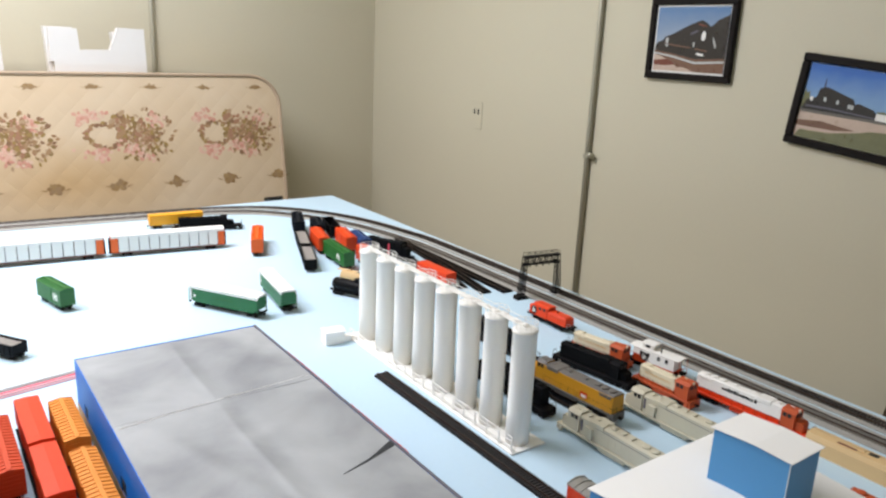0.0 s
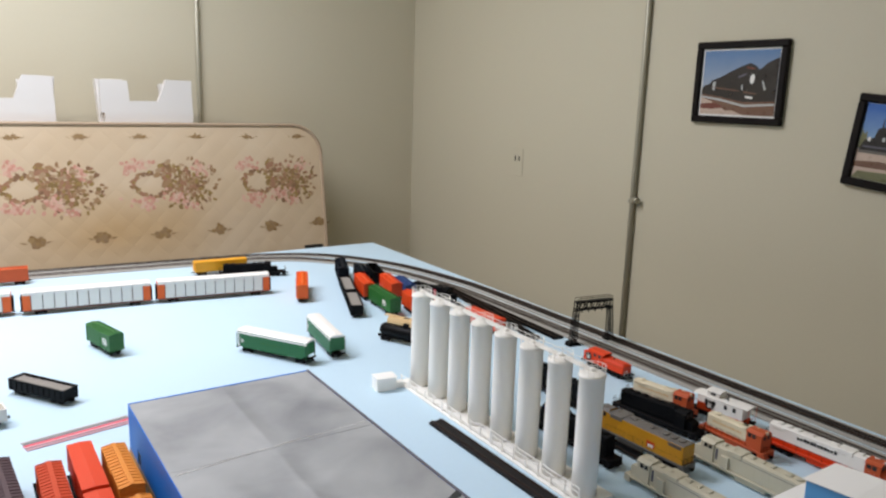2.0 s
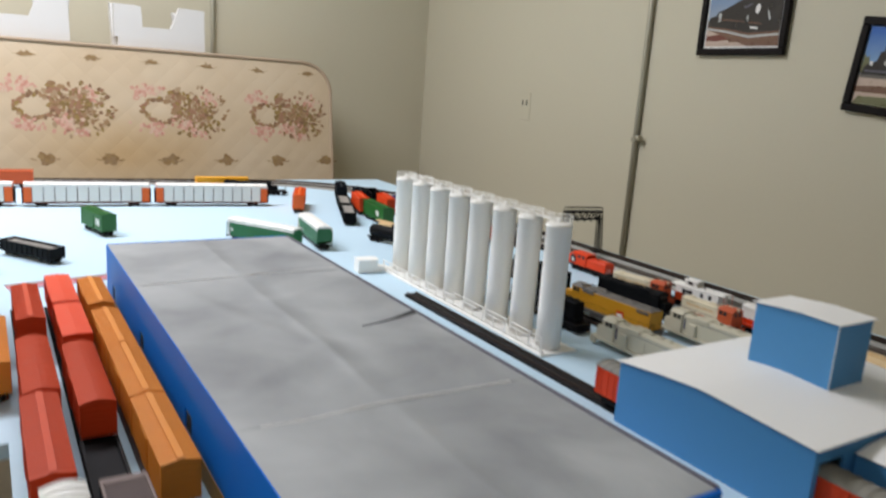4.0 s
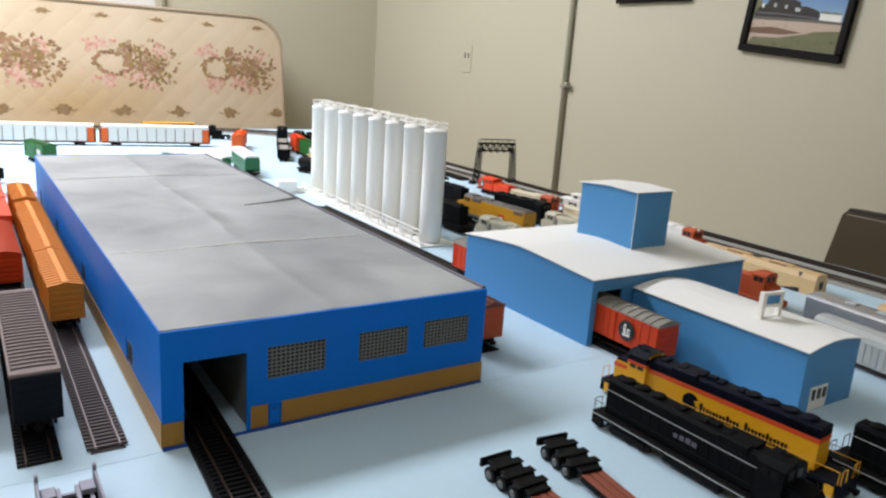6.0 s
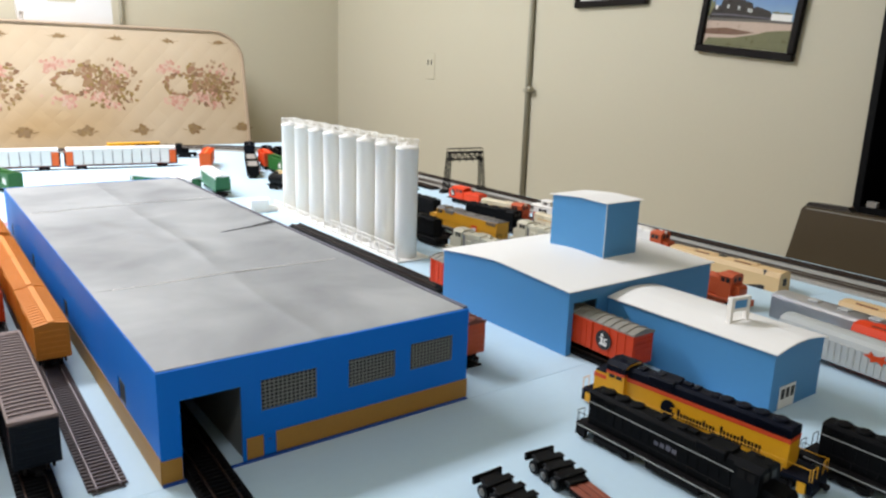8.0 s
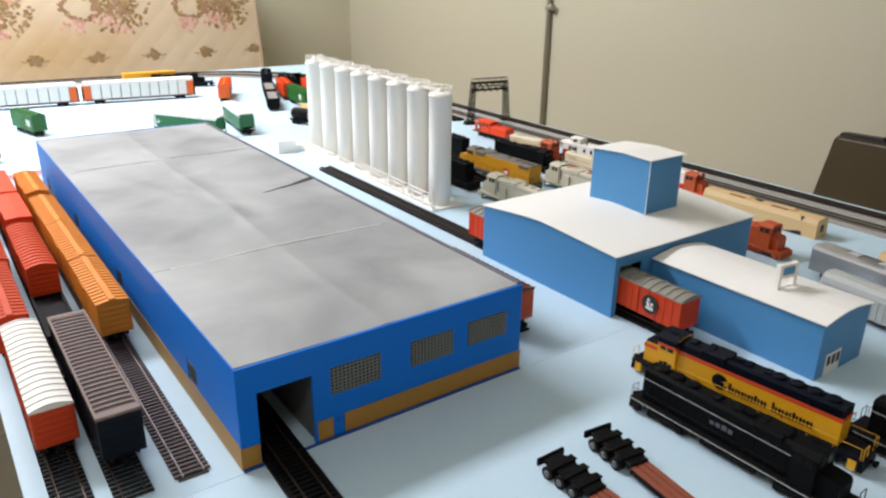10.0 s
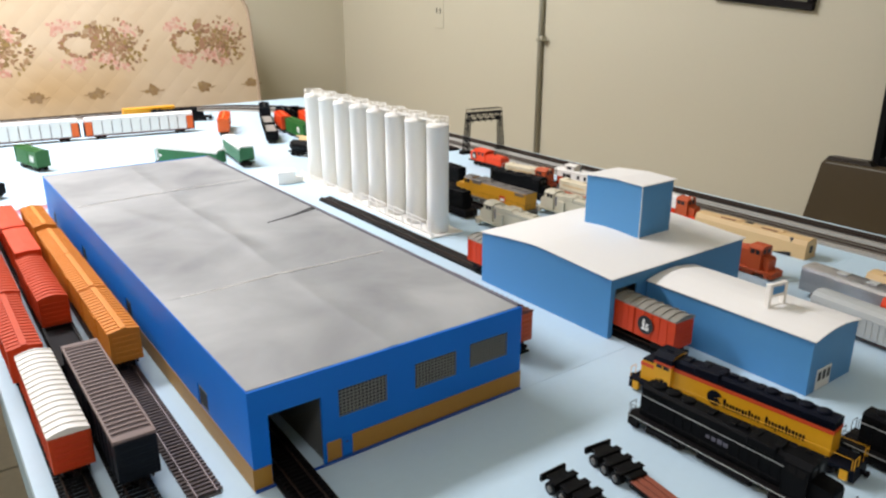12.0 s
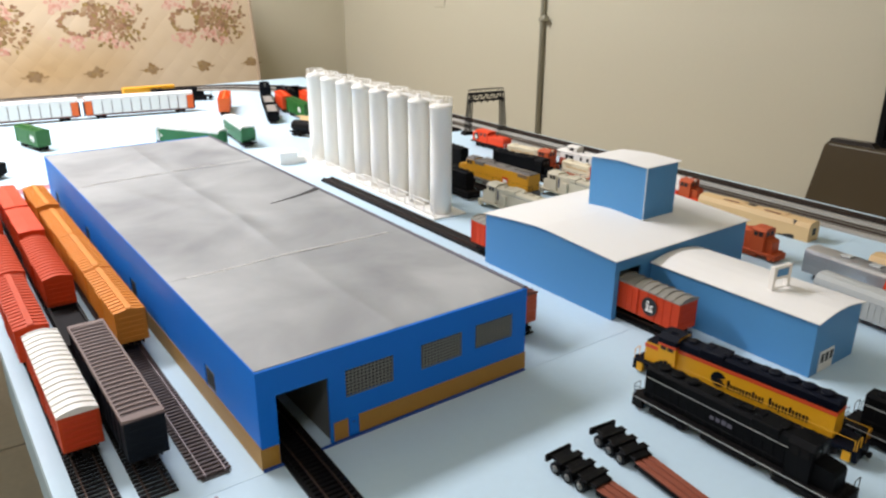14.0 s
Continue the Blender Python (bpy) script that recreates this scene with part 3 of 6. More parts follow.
cab = thing("black_cabinet", "tall black cabinet with a shelf of small items", "cabinet", pose(1.695, 0.274, FLOOR))
part("side_panel", box(B(), 0.0, 0.112, -0.018, 0.0, 0, 1.65, 0.001), M_BLACK, cab)
part("side_panel", box(B(), 0.0, 0.112, -0.62, -0.602, 0, 1.65, 0.001), M_BLACK, cab)
part("back_panel", box(B(), 0.10, 0.112, -0.602, -0.018, 0, 1.65), M_BLACK, cab)
for z in (0.05, 0.45, 0.775, 1.2, 1.62):
    part("shelf", box(B(), 0.0, 0.10, -0.601, -0.019, z, z + 0.018), M_BLACK, cab)
for i in range(5):
    part("small_label", box(B(), 0.004, 0.02, -0.052 - 0.05 * i, -0.03 - 0.05 * i, 0.7932, 0.806), M_GUNGREY if i % 2 else M_LOADGREY, cab)


# ---- track ----
TIE_ME = {}


def tie_mesh(mat):
    if mat.name not in TIE_ME:
        TIE_ME[mat.name] = mesh_of(box(B(), -0.0013, 0.0013, -0.015, 0.015, 0, 0.0022), mat, "tie")
    return TIE_ME[mat.name]


def ribbon(bm, pts, offs, z0, z1):
    """Sweeps a flat section between two side offsets along a line of (x, y)."""
    rows = []
    for i, p in enumerate(pts):
        a, b = Vector(pts[max(0, i - 1)]), Vector(pts[min(len(pts) - 1, i + 1)])
        d = (b - a).normalized(); nrm = Vector((-d.y, d.x))
        l, r = Vector(p) + nrm * offs[0], Vector(p) + nrm * offs[1]
        rows.append([bm.verts.new((v.x, v.y, z)) for v, z in ((l, z0), (l, z1), (r, z1), (r, z0))])
    for a, b in zip(rows, rows[1:]):
        for i in range(4):
            bm.faces.new((a[i], a[(i + 1) % 4], b[(i + 1) % 4], b[i]))
    bm.faces.new(rows[0][::-1]); bm.faces.new(rows[-1])
    bmesh.ops.recalc_face_normals(bm, faces=bm.faces)
    return bm


def smooth_line(pts, step=0.02):
    """A line through the points, rounded, in small steps."""
    out, p = [], [Vector(q) for q in pts]
    p = [p[0] * 2 - p[1]] + p + [p[-1] * 2 - p[-2]]
    for i in range(1, len(p) - 2):
        n = max(1, int((p[i + 1] - p[i]).length / step))
        for k in range(n):
            t = k / n
            out.append(0.5 * ((2 * p[i]) + (p[i + 1] - p[i - 1]) * t + (2 * p[i - 1] - 5 * p[i] + 4 * p[i + 1] - p[i + 2]) * t * t + (3 * p[i] - p[i - 1] - 3 * p[i + 1] + p[i + 2]) * t ** 3))
    return out + [p[-2]]


TRACKS = []


def track(label, pts, tie=None, rail=None, bed=None, bedw=0.022, single=(0, 1.86), curve=False, z=0.0, lead=0.003, bedh=0.0035):
    """A length of track with ties and two rails. single: stretch of its length whose ties are parts of their own."""
    tie, rail = tie or M_TIE, rail or M_RAIL
    line = smooth_line(pts) if curve else [Vector(p) for p in pts]
    tr = thing("model_track", label, "track", pose(0, 0, TABLE + z), "model tracks")
    top = 0.0
    if bed:
        part("roadbed", ribbon(B(), line, (-bedw, bedw), 0, bedh), bed, tr)
        top = bedh
    for o in (-0.0088, 0.0088):
        bm = ribbon(B(), line, (o - 0.0006, o + 0.0006), top + 0.0023, top + 0.0045)
        part("rail", bm, rail, tr)
    bm, run, nxt, k = B(), 0.0, lead, 0
    stuff = False
    for a, b in zip(line, line[1:]):
        seg = (b - a).length
        ang = math.degrees(math.atan2(b.y - a.y, b.x - a.x))
        while nxt < run + seg:
            p = a + (b - a) * ((nxt - run) / seg)
            m = pose(p.x, p.y, top, 0, 0, ang)
            if single and single[0] <= nxt <= single[1]:
                part("tie", tie_mesh(tie), tie, tr, at=m)
            else:
                vs = [bm.verts.new(m @ Vector(v)) for v in ((-.0013, -.015, 0), (.0013, -.015, 0), (.0013, .015, 0), (-.0013, .015, 0), (-.0013, -.015, .0022), (.0013, -.015, .0022), (.0013, .015, .0022), (-.0013, .015, .0022))]
                for q in ((4, 5, 6, 7), (0, 1, 5, 4), (1, 2, 6, 5), (2, 3, 7, 6), (3, 0, 4, 7)):
                    bm.faces.new([vs[i] for i in q])
                stuff = True
            nxt += 0.0062
        run += seg
    if stuff:
        tagged(part("tie_row", bm, tie, tr), kind="stuff")
    else:
        bm.free()
    return tr

# ---- rolling stock ----
CACHE = {}


def shared(key, make, mat):
    if key not in CACHE:
        CACHE[key] = mesh_of(make(), mat, key)
    return CACHE[key]


def make_frame():
    bm = B()
    for s in (-1, 1):
        y = s * 0.0118
        slab(bm, [(-0.0135, y, 0.0035), (-0.0105, y, 0.0025), (-0.006, y, 0.0045), (0, y, 0.003), (0.006, y, 0.0045), (0.0105, y, 0.0025), (0.0135, y, 0.0035), (0.0125, y, 0.0085), (0.005, y, 0.0095), (-0.005, y, 0.0095), (-0.0125, y, 0.0085)], (0, s * 0.002, 0))
    box(bm, -0.004, 0.004, -0.0118, 0.0118, 0.005, 0.0095)
    return bm


def make_wheels():
    bm = rod(B(), (0, -0.0095, 0.0054), (0, 0.0095, 0.0054), 0.0011, 6)
    for s in (-1, 1):
        rod(bm, (0, s * 0.0072, 0.0054), (0, s * 0.0098, 0.0054), 0.0054, 14)
    return bm


def bogie(parent, x, axles=(-0.0098, 0.0098), stretch=1.0):
    b = part("bogie", shared("bogie", make_frame, M_UNDER), M_UNDER, parent, at=pose(x, 0, 0) @ Matrix.Diagonal((stretch, 1, 1, 1)))
    for a in axles:
        part("wheelset", shared("wheelset", make_wheels, M_WHEEL), M_WHEEL, b, at=pose(a / stretch, 0, 0))


def couplers(parent, L, z=0.0095):
    for s in (-1, 1):
        bm = box(B(), -0.004, 0.005, -0.0015, 0.0015, z - 0.0015, z + 0.0015)
        box(bm, 0.004, 0.0075, -0.0032, 0.0028, z - 0.0022, z + 0.0022, 0.0005)
        part("coupler", bm, M_UNDER, parent, at=pose(s * L / 2, 0, 0, 0, 0, 0 if s > 0 else 180))


def bars(parent, x0, x1, y, z, h, n, rnd, mat, thick=0.0002, side=-1, skip=()):
    """Stand-ins for lettering: short upright bars along a side."""
    w = (x1 - x0) / n
    for i in range(n):
        k = rnd.uniform(0.62, 0.88)
        if i not in skip:
            part("lettering_bar", box(B(), x0 + i * w, x0 + i * w + w * k, min(y, y + side * thick), max(y, y + side * thick), z, z + h * rnd.choice((1, 0.72, 0.72, 0.85))), mat, parent)


def ladder(bm, x, y, z0, z1, side):
    for dx in (-0.002, 0.002):
        box(bm, x + dx - 0.0003, x + dx + 0.0003, min(y, y + side * 0.0008), max(y, y + side * 0.0008), z0, z1)
    n = 6
    for i in range(n):
        z = z0 + (z1 - z0) * (i + 0.5) / n
        box(bm, x - 0.002, x + 0.002, min(y, y + side * 0.0008), max(y, y + side * 0.0008), z - 0.0003, z + 0.0003)
    return bm


def boxcar(at, label, L=0.142, W=0.034, top=0.0535, body=None, roof=None, style="ribbed", ends=None, group="boxcars", emblem=None, ribs=0, ribm=None):
    """A box car, its length along x. style: ribbed (bowed roof panels) or walk (ribs with a running board)."""
    body = body or M_RED; roof = roof or body; ends = ends or body
    c = thing("boxcar", label, "boxcar", at, group)
    h, w, e = L / 2, W / 2, top - {"flat": 0.002, "ribbed": 0.0042, "walk": 0.0030, "smooth": 0.0016}[style]
    part("underframe", box(B(), -h + 0.002, h - 0.002, -0.006, 0.006, 0.0085, 0.0125), M_UNDER, c)
    bd = part("body", box(B(), -h, h, -w, w, 0.0125, e, 0.0005), body, c)
    bm = B()
    n = max(9, int(L / 0.0115)) if style in ("ribbed", "flat") else max(10, int(L / 0.0095))
    steps = 6
    flat = style == "flat"
    if flat:
        e = top - 0.0007
    prof = [(w * (2 * i / steps - 1), e + (top - e) * (1 - abs(2 * i / steps - 1) ** (1.7 if style == "ribbed" else 3.0 if flat else 1.0))) for i in range(steps + 1)]
    prof = [(-w - 0.0006, e - 0.0012)] + [(y * 1.02, z) for y, z in prof] + [(w + 0.0006, e - 0.0012)]
    slab(bm, [(-h - 0.0006, y, z) for y, z in prof], (L + 0.0012, 0, 0))
    rf = part("roof", bm, roof, c)
    if style == "smooth":
        n = 0
    if ribs:
        n = ribs
        for s in (-1, 1):
            part("roof_lip", box(B(), -h, h, *sorted((s * (w - 0.0012), s * (w + 0.0008))), e - 0.0015, e + 0.0022), ribm, rf)
            part("roof_end_plate", box(B(), *sorted((s * (h - 0.007), s * (h + 0.0008))), -w, w, e, top + 0.0016, 0.0003), ribm, rf)
    for i in range(n + 1 if n else 0):
        x, rw = -h + L * i / n, 0.0014 if ribs else 0.0009
        bm = slab(B(), [(x - rw, y * 1.01, z + 0.0011) for y, z in prof[1:-1]] + [(x - rw, y, z - 0.0002) for y, z in prof[1:-1][::-1]], (2 * rw, 0, 0))
        part("roof_rib", bm, ribm or roof, rf)
    if style == "walk":
        part("running_board", box(B(), -h, h, -0.0032, 0.0032, top + 0.0006, top + 0.0016), roof, c)
    for s in (-1, 1):
        bm = B()
        for k in range(5):
            z = 0.016 + (e - 0.019) * k / 5
            box(bm, s * h - 0.0008, s * h + 0.0008, -w + 0.003, w - 0.003, z, z + (e - 0.019) / 5 * 0.55, 0.0003)
        part("end_panel", bm, ends, c)
        bm = box(B(), -0.016, 0.016, s * w - 0.0004, s * w + 0.0010, 0.0135, e - 0.002, 0.0003)
        for k in range(4):
            box(bm, -0.015 + 0.0085 * k, -0.0135 + 0.0085 * k, s * w - 0.0004, s * w + 0.0016, 0.015, e - 0.003)
        part("door", bm, body, c)
        for x in [(-h + L * (k + 1) / 13) for k in range(12)]:
            if abs(x) > 0.018:
                part("side_rib", shared("side_rib_%s_%.4f" % (body.name, e), lambda: box(B(), -0.0005, 0.0005, -0.0003, 0.0006, 0.0135, e - 0.001), body), body, bd, at=pose(x, s * w, 0, 0, 0, 0 if s > 0 else 180))
        part("ladder", ladder(B(), s * (h - 0.004), s * w, 0.012, e, s), body, c)
    if emblem:
        emblem(c, w, h)
    bogie(c, -h + 0.024); bogie(c, h - 0.024)
    couplers(c, L)
    return c


def autorack(at, label, L=0.312, W=0.036, top=0.066):
    c = thing("autorack_car", label, "railcar", at, "autorack cars")
    h, w = L / 2, W / 2
    part("underframe", box(B(), -h + 0.002, h - 0.002, -w + 0.004, w - 0.004, 0.0085, 0.0135), M_UNDER, c)
    part("body", box(B(), -h + 0.001, h - 0.001, -w + 0.0015, w - 0.0015, 0.0135, top - 0.004), M_PALEGREY, c)
    part("roof", slab(B(), [(-h, -w, top - 0.0045), (-h, -w * 0.6, top - 0.001), (-h, 0, top), (-h, w * 0.6, top - 0.001), (-h, w, top - 0.0045)], (L, 0, 0)), M_WHITE, c)
    n = 10
    x0, x1 = -h + 0.019, h - 0.019
    for s in (-1, 1):
        for k in range(n):
            a, b = x0 + (x1 - x0) * k / n, x0 + (x1 - x0) * (k + 1) / n
            bm = box(B(), a + 0.0012, b - 0.0012, s * w - 0.0008, s * w + 0.0004, 0.0145, top - 0.0055, 0.0002)
            part("side_panel", bm, M_WHITE, c)
        for k in range(n + 1):
            a = x0 + (x1 - x0) * k / n
            part("post", box(B(), a - 0.0005, a + 0.0005, s * w - 0.001, s * w + 0.001, 0.0135, top - 0.0075), M_DECK, c)
        for k in range(5):
            z = 0.0205 + k * 0.0072
            part("panel_groove", box(B(), x0, x1, *sorted((s * (w + 0.0003), s * (w + 0.0006))), z, z + 0.0009), M_PALEGREY, c)
        part("eave_band", box(B(), -h, h, *sorted((s * (w - 0.0008), s * (w + 0.0012))), top - 0.0115, top - 0.0056), M_WHITE, c)
        for q in (-1, 1):
            a, b = sorted((q * (h - 0.0185), q * h))
            part("end_panel", box(B(), a, b, s * w - 0.0012, s * w + 0.0008, 0.0135, top - 0.0118, 0.0003), M_ORBRIGHT, c, "bright orange end panel")
        part("sill", box(B(), -h, h, s * w - 0.002, s * w + 0.0004, 0.0110, 0.0135), M_DECK, c)
    for q in (-1, 1):
        part("end_door", box(B(), q * h - 0.0008, q * h + 0.0008, -w + 0.001, w - 0.001, 0.0135, top - 0.005), M_ORBRIGHT, c)
        # dark block added only to darken the gap between coupled cars
        part("gap_filler", box(B(), *sorted((q * (h + 0.0009), q * (h + 0.0055))), -w + 0.004, w - 0.004, 0.014, 0.050), M_UNDER, c)
    bogie(c, -h + 0.04); bogie(c, h - 0.04)
    couplers(c, L)
    return c


def hopper(at, label, L=0.18, W=0.036, top=0.056):
    """A covered hopper with straight sides, a white roof and a white band under the eaves."""
    c = thing("hopper_car", label, "railcar", at, "covered hoppers")
    h, w = L / 2, W / 2
    part("body", slab(B(), [(-h + 0.004, -w, top - 0.0105), (-h + 0.004, -w, 0.020), (-h + 0.014, -w, 0.0135), (h - 0.014, -w, 0.0135), (h - 0.004, -w, 0.020), (h - 0.004, -w, top - 0.0105)], (0, W, 0)), M_GREEN, c)
    for s in (-1, 1):
        part("eave_band", box(B(), -h, h, *sorted((s * (w - 0.001), s * (w + 0.0006))), top - 0.0104, top - 0.0062), M_WHITE, c, "white band under the eaves")
        part("eave_line", box(B(), -h, h, *sorted((s * (w - 0.001), s * (w + 0.0004))), top - 0.0061, top - 0.0050), M_GREEN, c)
    part("upper_body", box(B(), -h + 0.004, h - 0.004, -w + 0.0011, w - 0.0011, top - 0.0104, top - 0.0049), M_GREEN, c)
    rf = part("roof", slab(B(), [(-h, -w - 0.0004, top - 0.0048), (-h, -w * 0.8, top - 0.0014), (-h, 0, top), (-h, w * 0.8, top - 0.0014), (-h, w + 0.0004, top - 0.0048)], (L, 0, 0)), M_WHITE, c, "white roof sheet")
    part("hatch", box(B(), -h + 0.012, h - 0.012, -0.0032, 0.0032, top - 0.0004, top + 0.0009, 0.0003), M_WHITE, rf)
    for s in (-1, 1):
        for k in range(11):
            x = -h + 0.012 + (L - 0.024) * k / 10
            part("side_seam", box(B(), x - 0.0003, x + 0.0003, *sorted((s * w, s * (w + 0.0004))), 0.020, top - 0.0106), M_GREEN, c)
        bars(c, -0.03, 0.03, s * (w + 0.0004), 0.030, 0.0035, 14, random.Random(4), M_GREENB, side=s)
        part("end_mark", slab(B(), [(s * (h - 0.012), s * (w + 0.0004), 0.024), (s * (h - 0.012), s * (w + 0.0004), 0.034), (s * (h - 0.020), s * (w + 0.0004), 0.029)], (0, s * 0.0003, 0)), M_WHITE, c, "small white pointed mark")
        part("end_ladder", ladder(B(), s * (h - 0.006), s * (w + 0.0004), 0.014, top - 0.011, s), M_WHITE, c, "white end ladder")
        part("end_platform", box(B(), s * h - 0.004, s * h + 0.001, -w, w, 0.0105, 0.0134), M_UNDER, c)
        for y in (-w, w - 0.0015):
            part("end_post", box(B(), s * h - 0.0025, s * h - 0.001, y, y + 0.0015, 0.0135, top - 0.0107), M_GREEN, c)
    part("sill", box(B(), -h, h, -0.005, 0.005, 0.0085, 0.0104), M_UNDER, c)
    part("outlet_bay", slab(B(), [(-0.045, -0.012, 0.0134), (-0.035, -0.012, 0.007), (0.035, -0.012, 0.007), (0.045, -0.012, 0.0134)], (0, 0.024, 0)), M_UNDER, c)
    bogie(c, -h + 0.022); bogie(c, h - 0.022)
    couplers(c, L)
    return c


def gondola(at, label, L=0.14, W=0.034, top=0.031, body=None, load=None, group="gondolas"):
    body = body or M_BLACK
    c = thing("gondola_car", label, "railcar", at, group)
    h, w = L / 2, W / 2
    part("floor_pan", box(B(), -h, h, -w, w, 0.009, 0.013), body, c)
    for s in (-1, 1):
        bm = box(B(), -h, h, *sorted((s * w, s * (w - 0.0015))), 0.013, top)
        for k in range(10):
            x = -h + L * (k + 0.5) / 10
            box(bm, x - 0.0008, x + 0.0008, *sorted((s * w, s * (w + 0.0012))), 0.012, top - 0.0005)
        box(bm, -h, h, *sorted((s * (w - 0.002), s * (w + 0.0012))), top, top + 0.0012)
        part("side", bm, body, c)
        part("end", box(B(), *sorted((s * h, s * (h - 0.0015))), -w + 0.0016, w - 0.0016, 0.013, top + 0.001), body, c)
    if load:
        bm = B()
        bmesh.ops.create_grid(bm, x_segments=22, y_segments=6, size=0.5)
        for v in bm.verts:
            v.co = Vector((v.co.x * (L - 0.004), v.co.y * (W - 0.004), top - 0.0035 + 0.0018 * noise.noise(Vector((v.co.x * 14, v.co.y * 5, 3)))))
        part("load", bm, load, c, "grey granular load")
    bogie(c, -h + 0.024); bogie(c, h - 0.024)
    couplers(c, L)
    return c


def tank_car(at, label, L=0.14, body=None):
    c = thing("tank_car", label, "railcar", at, "tank cars")
    h = L / 2
    part("underframe", box(B(), -h, h, -0.011, 0.011, 0.009, 0.0125), M_UNDER, c)
    part("tank", lathe(B(), [(0.006, -h + 0.004), (0.0125, -h + 0.006), (0.0155, -h + 0.011), (0.0155, h - 0.011), (0.0125, h - 0.006), (0.006, h - 0.004)], 22, "x"), body or M_BLACK, c, at=pose(0, 0, 0.0275))
    part("dome", lathe(B(), [(0.008, 0.040), (0.008, 0.049), (0.006, 0.0505)], 16), body or M_BLACK, c)
    for x in (-0.045, 0.045):
        part("saddle", box(B(), x - 0.004, x + 0.004, -0.0115, 0.0115, 0.0125, 0.018), M_UNDER, c)
    for s in (-1, 1):
        bm = rod(B(), (-h + 0.008, s * 0.0168, 0.027), (h - 0.008, s * 0.0168, 0.027), 0.0004, 5)
        for x in (-0.05, -0.018, 0.018, 0.05):
            rod(bm, (x, s * 0.0168, 0.027), (x, s * 0.0150, 0.0265), 0.0004, 5)
        part("handrail", bm, M_UNDER, c)
    bogie(c, -h + 0.022); bogie(c, h - 0.022)
    couplers(c, L)
    return c


def hood_engine(at, label, L=0.20, hood=None, low=None, band=None, roofm=None, cabm=None, frame_m=None, trim=None, axles=3, cab_at=0.30, cab_top=0.0555, hood_top=0.0525,
                fans=3, rails=True, wheels=True, marks=None, railm=None, mark_m=None, group="locomotives", hw=0.0105, gap=0.014, z0=None, cab_up=None, cab_roofm=None, split=0.010, lumps=3, nose_top=None, cab_marks=None, doors=True, cab_len=0.021, nose_len=0.022):
    """A hood locomotive, its cab towards +x. low: colour of the hood's lower part; band: a stripe between."""
    hood = hood or M_BLACKLOCO
    low, roofm, cabm, frame_m = low or hood, roofm or hood, cabm or hood, frame_m or M_UNDER
    c = thing("locomotive", label, "locomotive", at, group)
    h, w, dk = L / 2, 0.0165, 0.0165
    z0 = (0 if wheels else -0.006) if z0 is None else z0
    bm = box(B(), -h, h, -w, w, dk - 0.003 + z0, dk + z0, 0.0004)
    part("walkway", bm, frame_m, c)
    part("sill", box(B(), -h + 0.006, h - 0.006, -w + 0.002, w - 0.002, dk - 0.0055 + z0, dk - 0.0032 + z0), frame_m, c)
    part("fuel_tank", box(B(), -0.028, 0.028, -0.0125, 0.0125, 0.0035 + z0 * 0.5, dk - 0.0056 + z0, 0.0015), frame_m, c)
    hx0, hx1 = -h + gap, h * cab_at * 2 - 0.016
    zt, zm = hood_top + z0, 0.028 + (hood_top - 0.028) * 0.35 + z0
    if low is hood and not band:
        lh = part("long_hood", box(B(), hx0, hx1, -hw, hw, dk + z0, zt - 0.002, 0.0006), hood, c)
    else:
        lh = part("long_hood", box(B(), hx0, hx1, -hw, hw, dk + z0, zt - split, 0.0003), low, c)
        if band:
            part("stripe", box(B(), hx0 - 0.0003, hx1, -hw - 0.0003, hw + 0.0003, zt - split + 0.0001, zt - split + 0.0040), band, c)
        part("upper_hood", box(B(), hx0, hx1, -hw, hw, zt - split + (0.0041 if band else 0.0001), zt - 0.002, 0.0003), hood if band else roofm, c)
    part("hood_roof", slab(B(), [(hx0, -hw, zt - 0.0019), (hx0, -hw * 0.65, zt), (hx0, hw * 0.65, zt), (hx0, hw, zt - 0.0019)], (hx1 - hx0, 0, 0)), roofm, c)
    for k in range(fans):
        part("fan", lathe(B(), [(0.0068, zt), (0.0068, zt + 0.0016), (0.0058, zt + 0.0021), (0.002, zt + 0.0018)], 16), roofm, c, at=pose(hx0 + 0.014 + k * 0.0165, 0, 0))
    part("exhaust_vent", box(B(), 0.004, 0.013, -0.003, 0.003, zt, zt + 0.003, 0.0005), roofm, c)
    part("dynamic_brake_hatch", box(B(), 0.018, min(0.045, hx1 - 0.004), -hw - 0.0012, hw + 0.0012, zt - 0.007, zt + 0.0012, 0.0008), roofm, c)
    for s in (-1, 1):
        n = int((hx1 - hx0) / 0.010) if doors else 0
        for k in range(n):
            x = hx0 + 0.004 + (hx1 - hx0 - 0.006) * k / n
            part("hood_door", shared("hood_door_%s_%.4f_%.4f" % (low.name, zt, split), lambda: box(B(), 0, 0.0072, -0.0002, 0.0004, dk + 0.002 + z0, zt - split - 0.0025), low), low, lh, at=pose(x + (0 if s > 0 else 0.0072), s * hw, 0, 0, 0, 0 if s > 0 else 180))
    cx0, cx1 = hx1, hx1 + cab_len
    zc = cab_top + z0
    cb = part("cab", slab(B(), [(cx0, -w + 0.0015, dk + z0), (cx0, -w + 0.0015, zc - 0.004), (cx0, -w * 0.55, zc), (cx0, w * 0.55, zc), (cx0, w - 0.0015, zc - 0.004), (cx0, w - 0.0015, dk + z0)], (cx1 - cx0, 0, 0)), cabm, c)
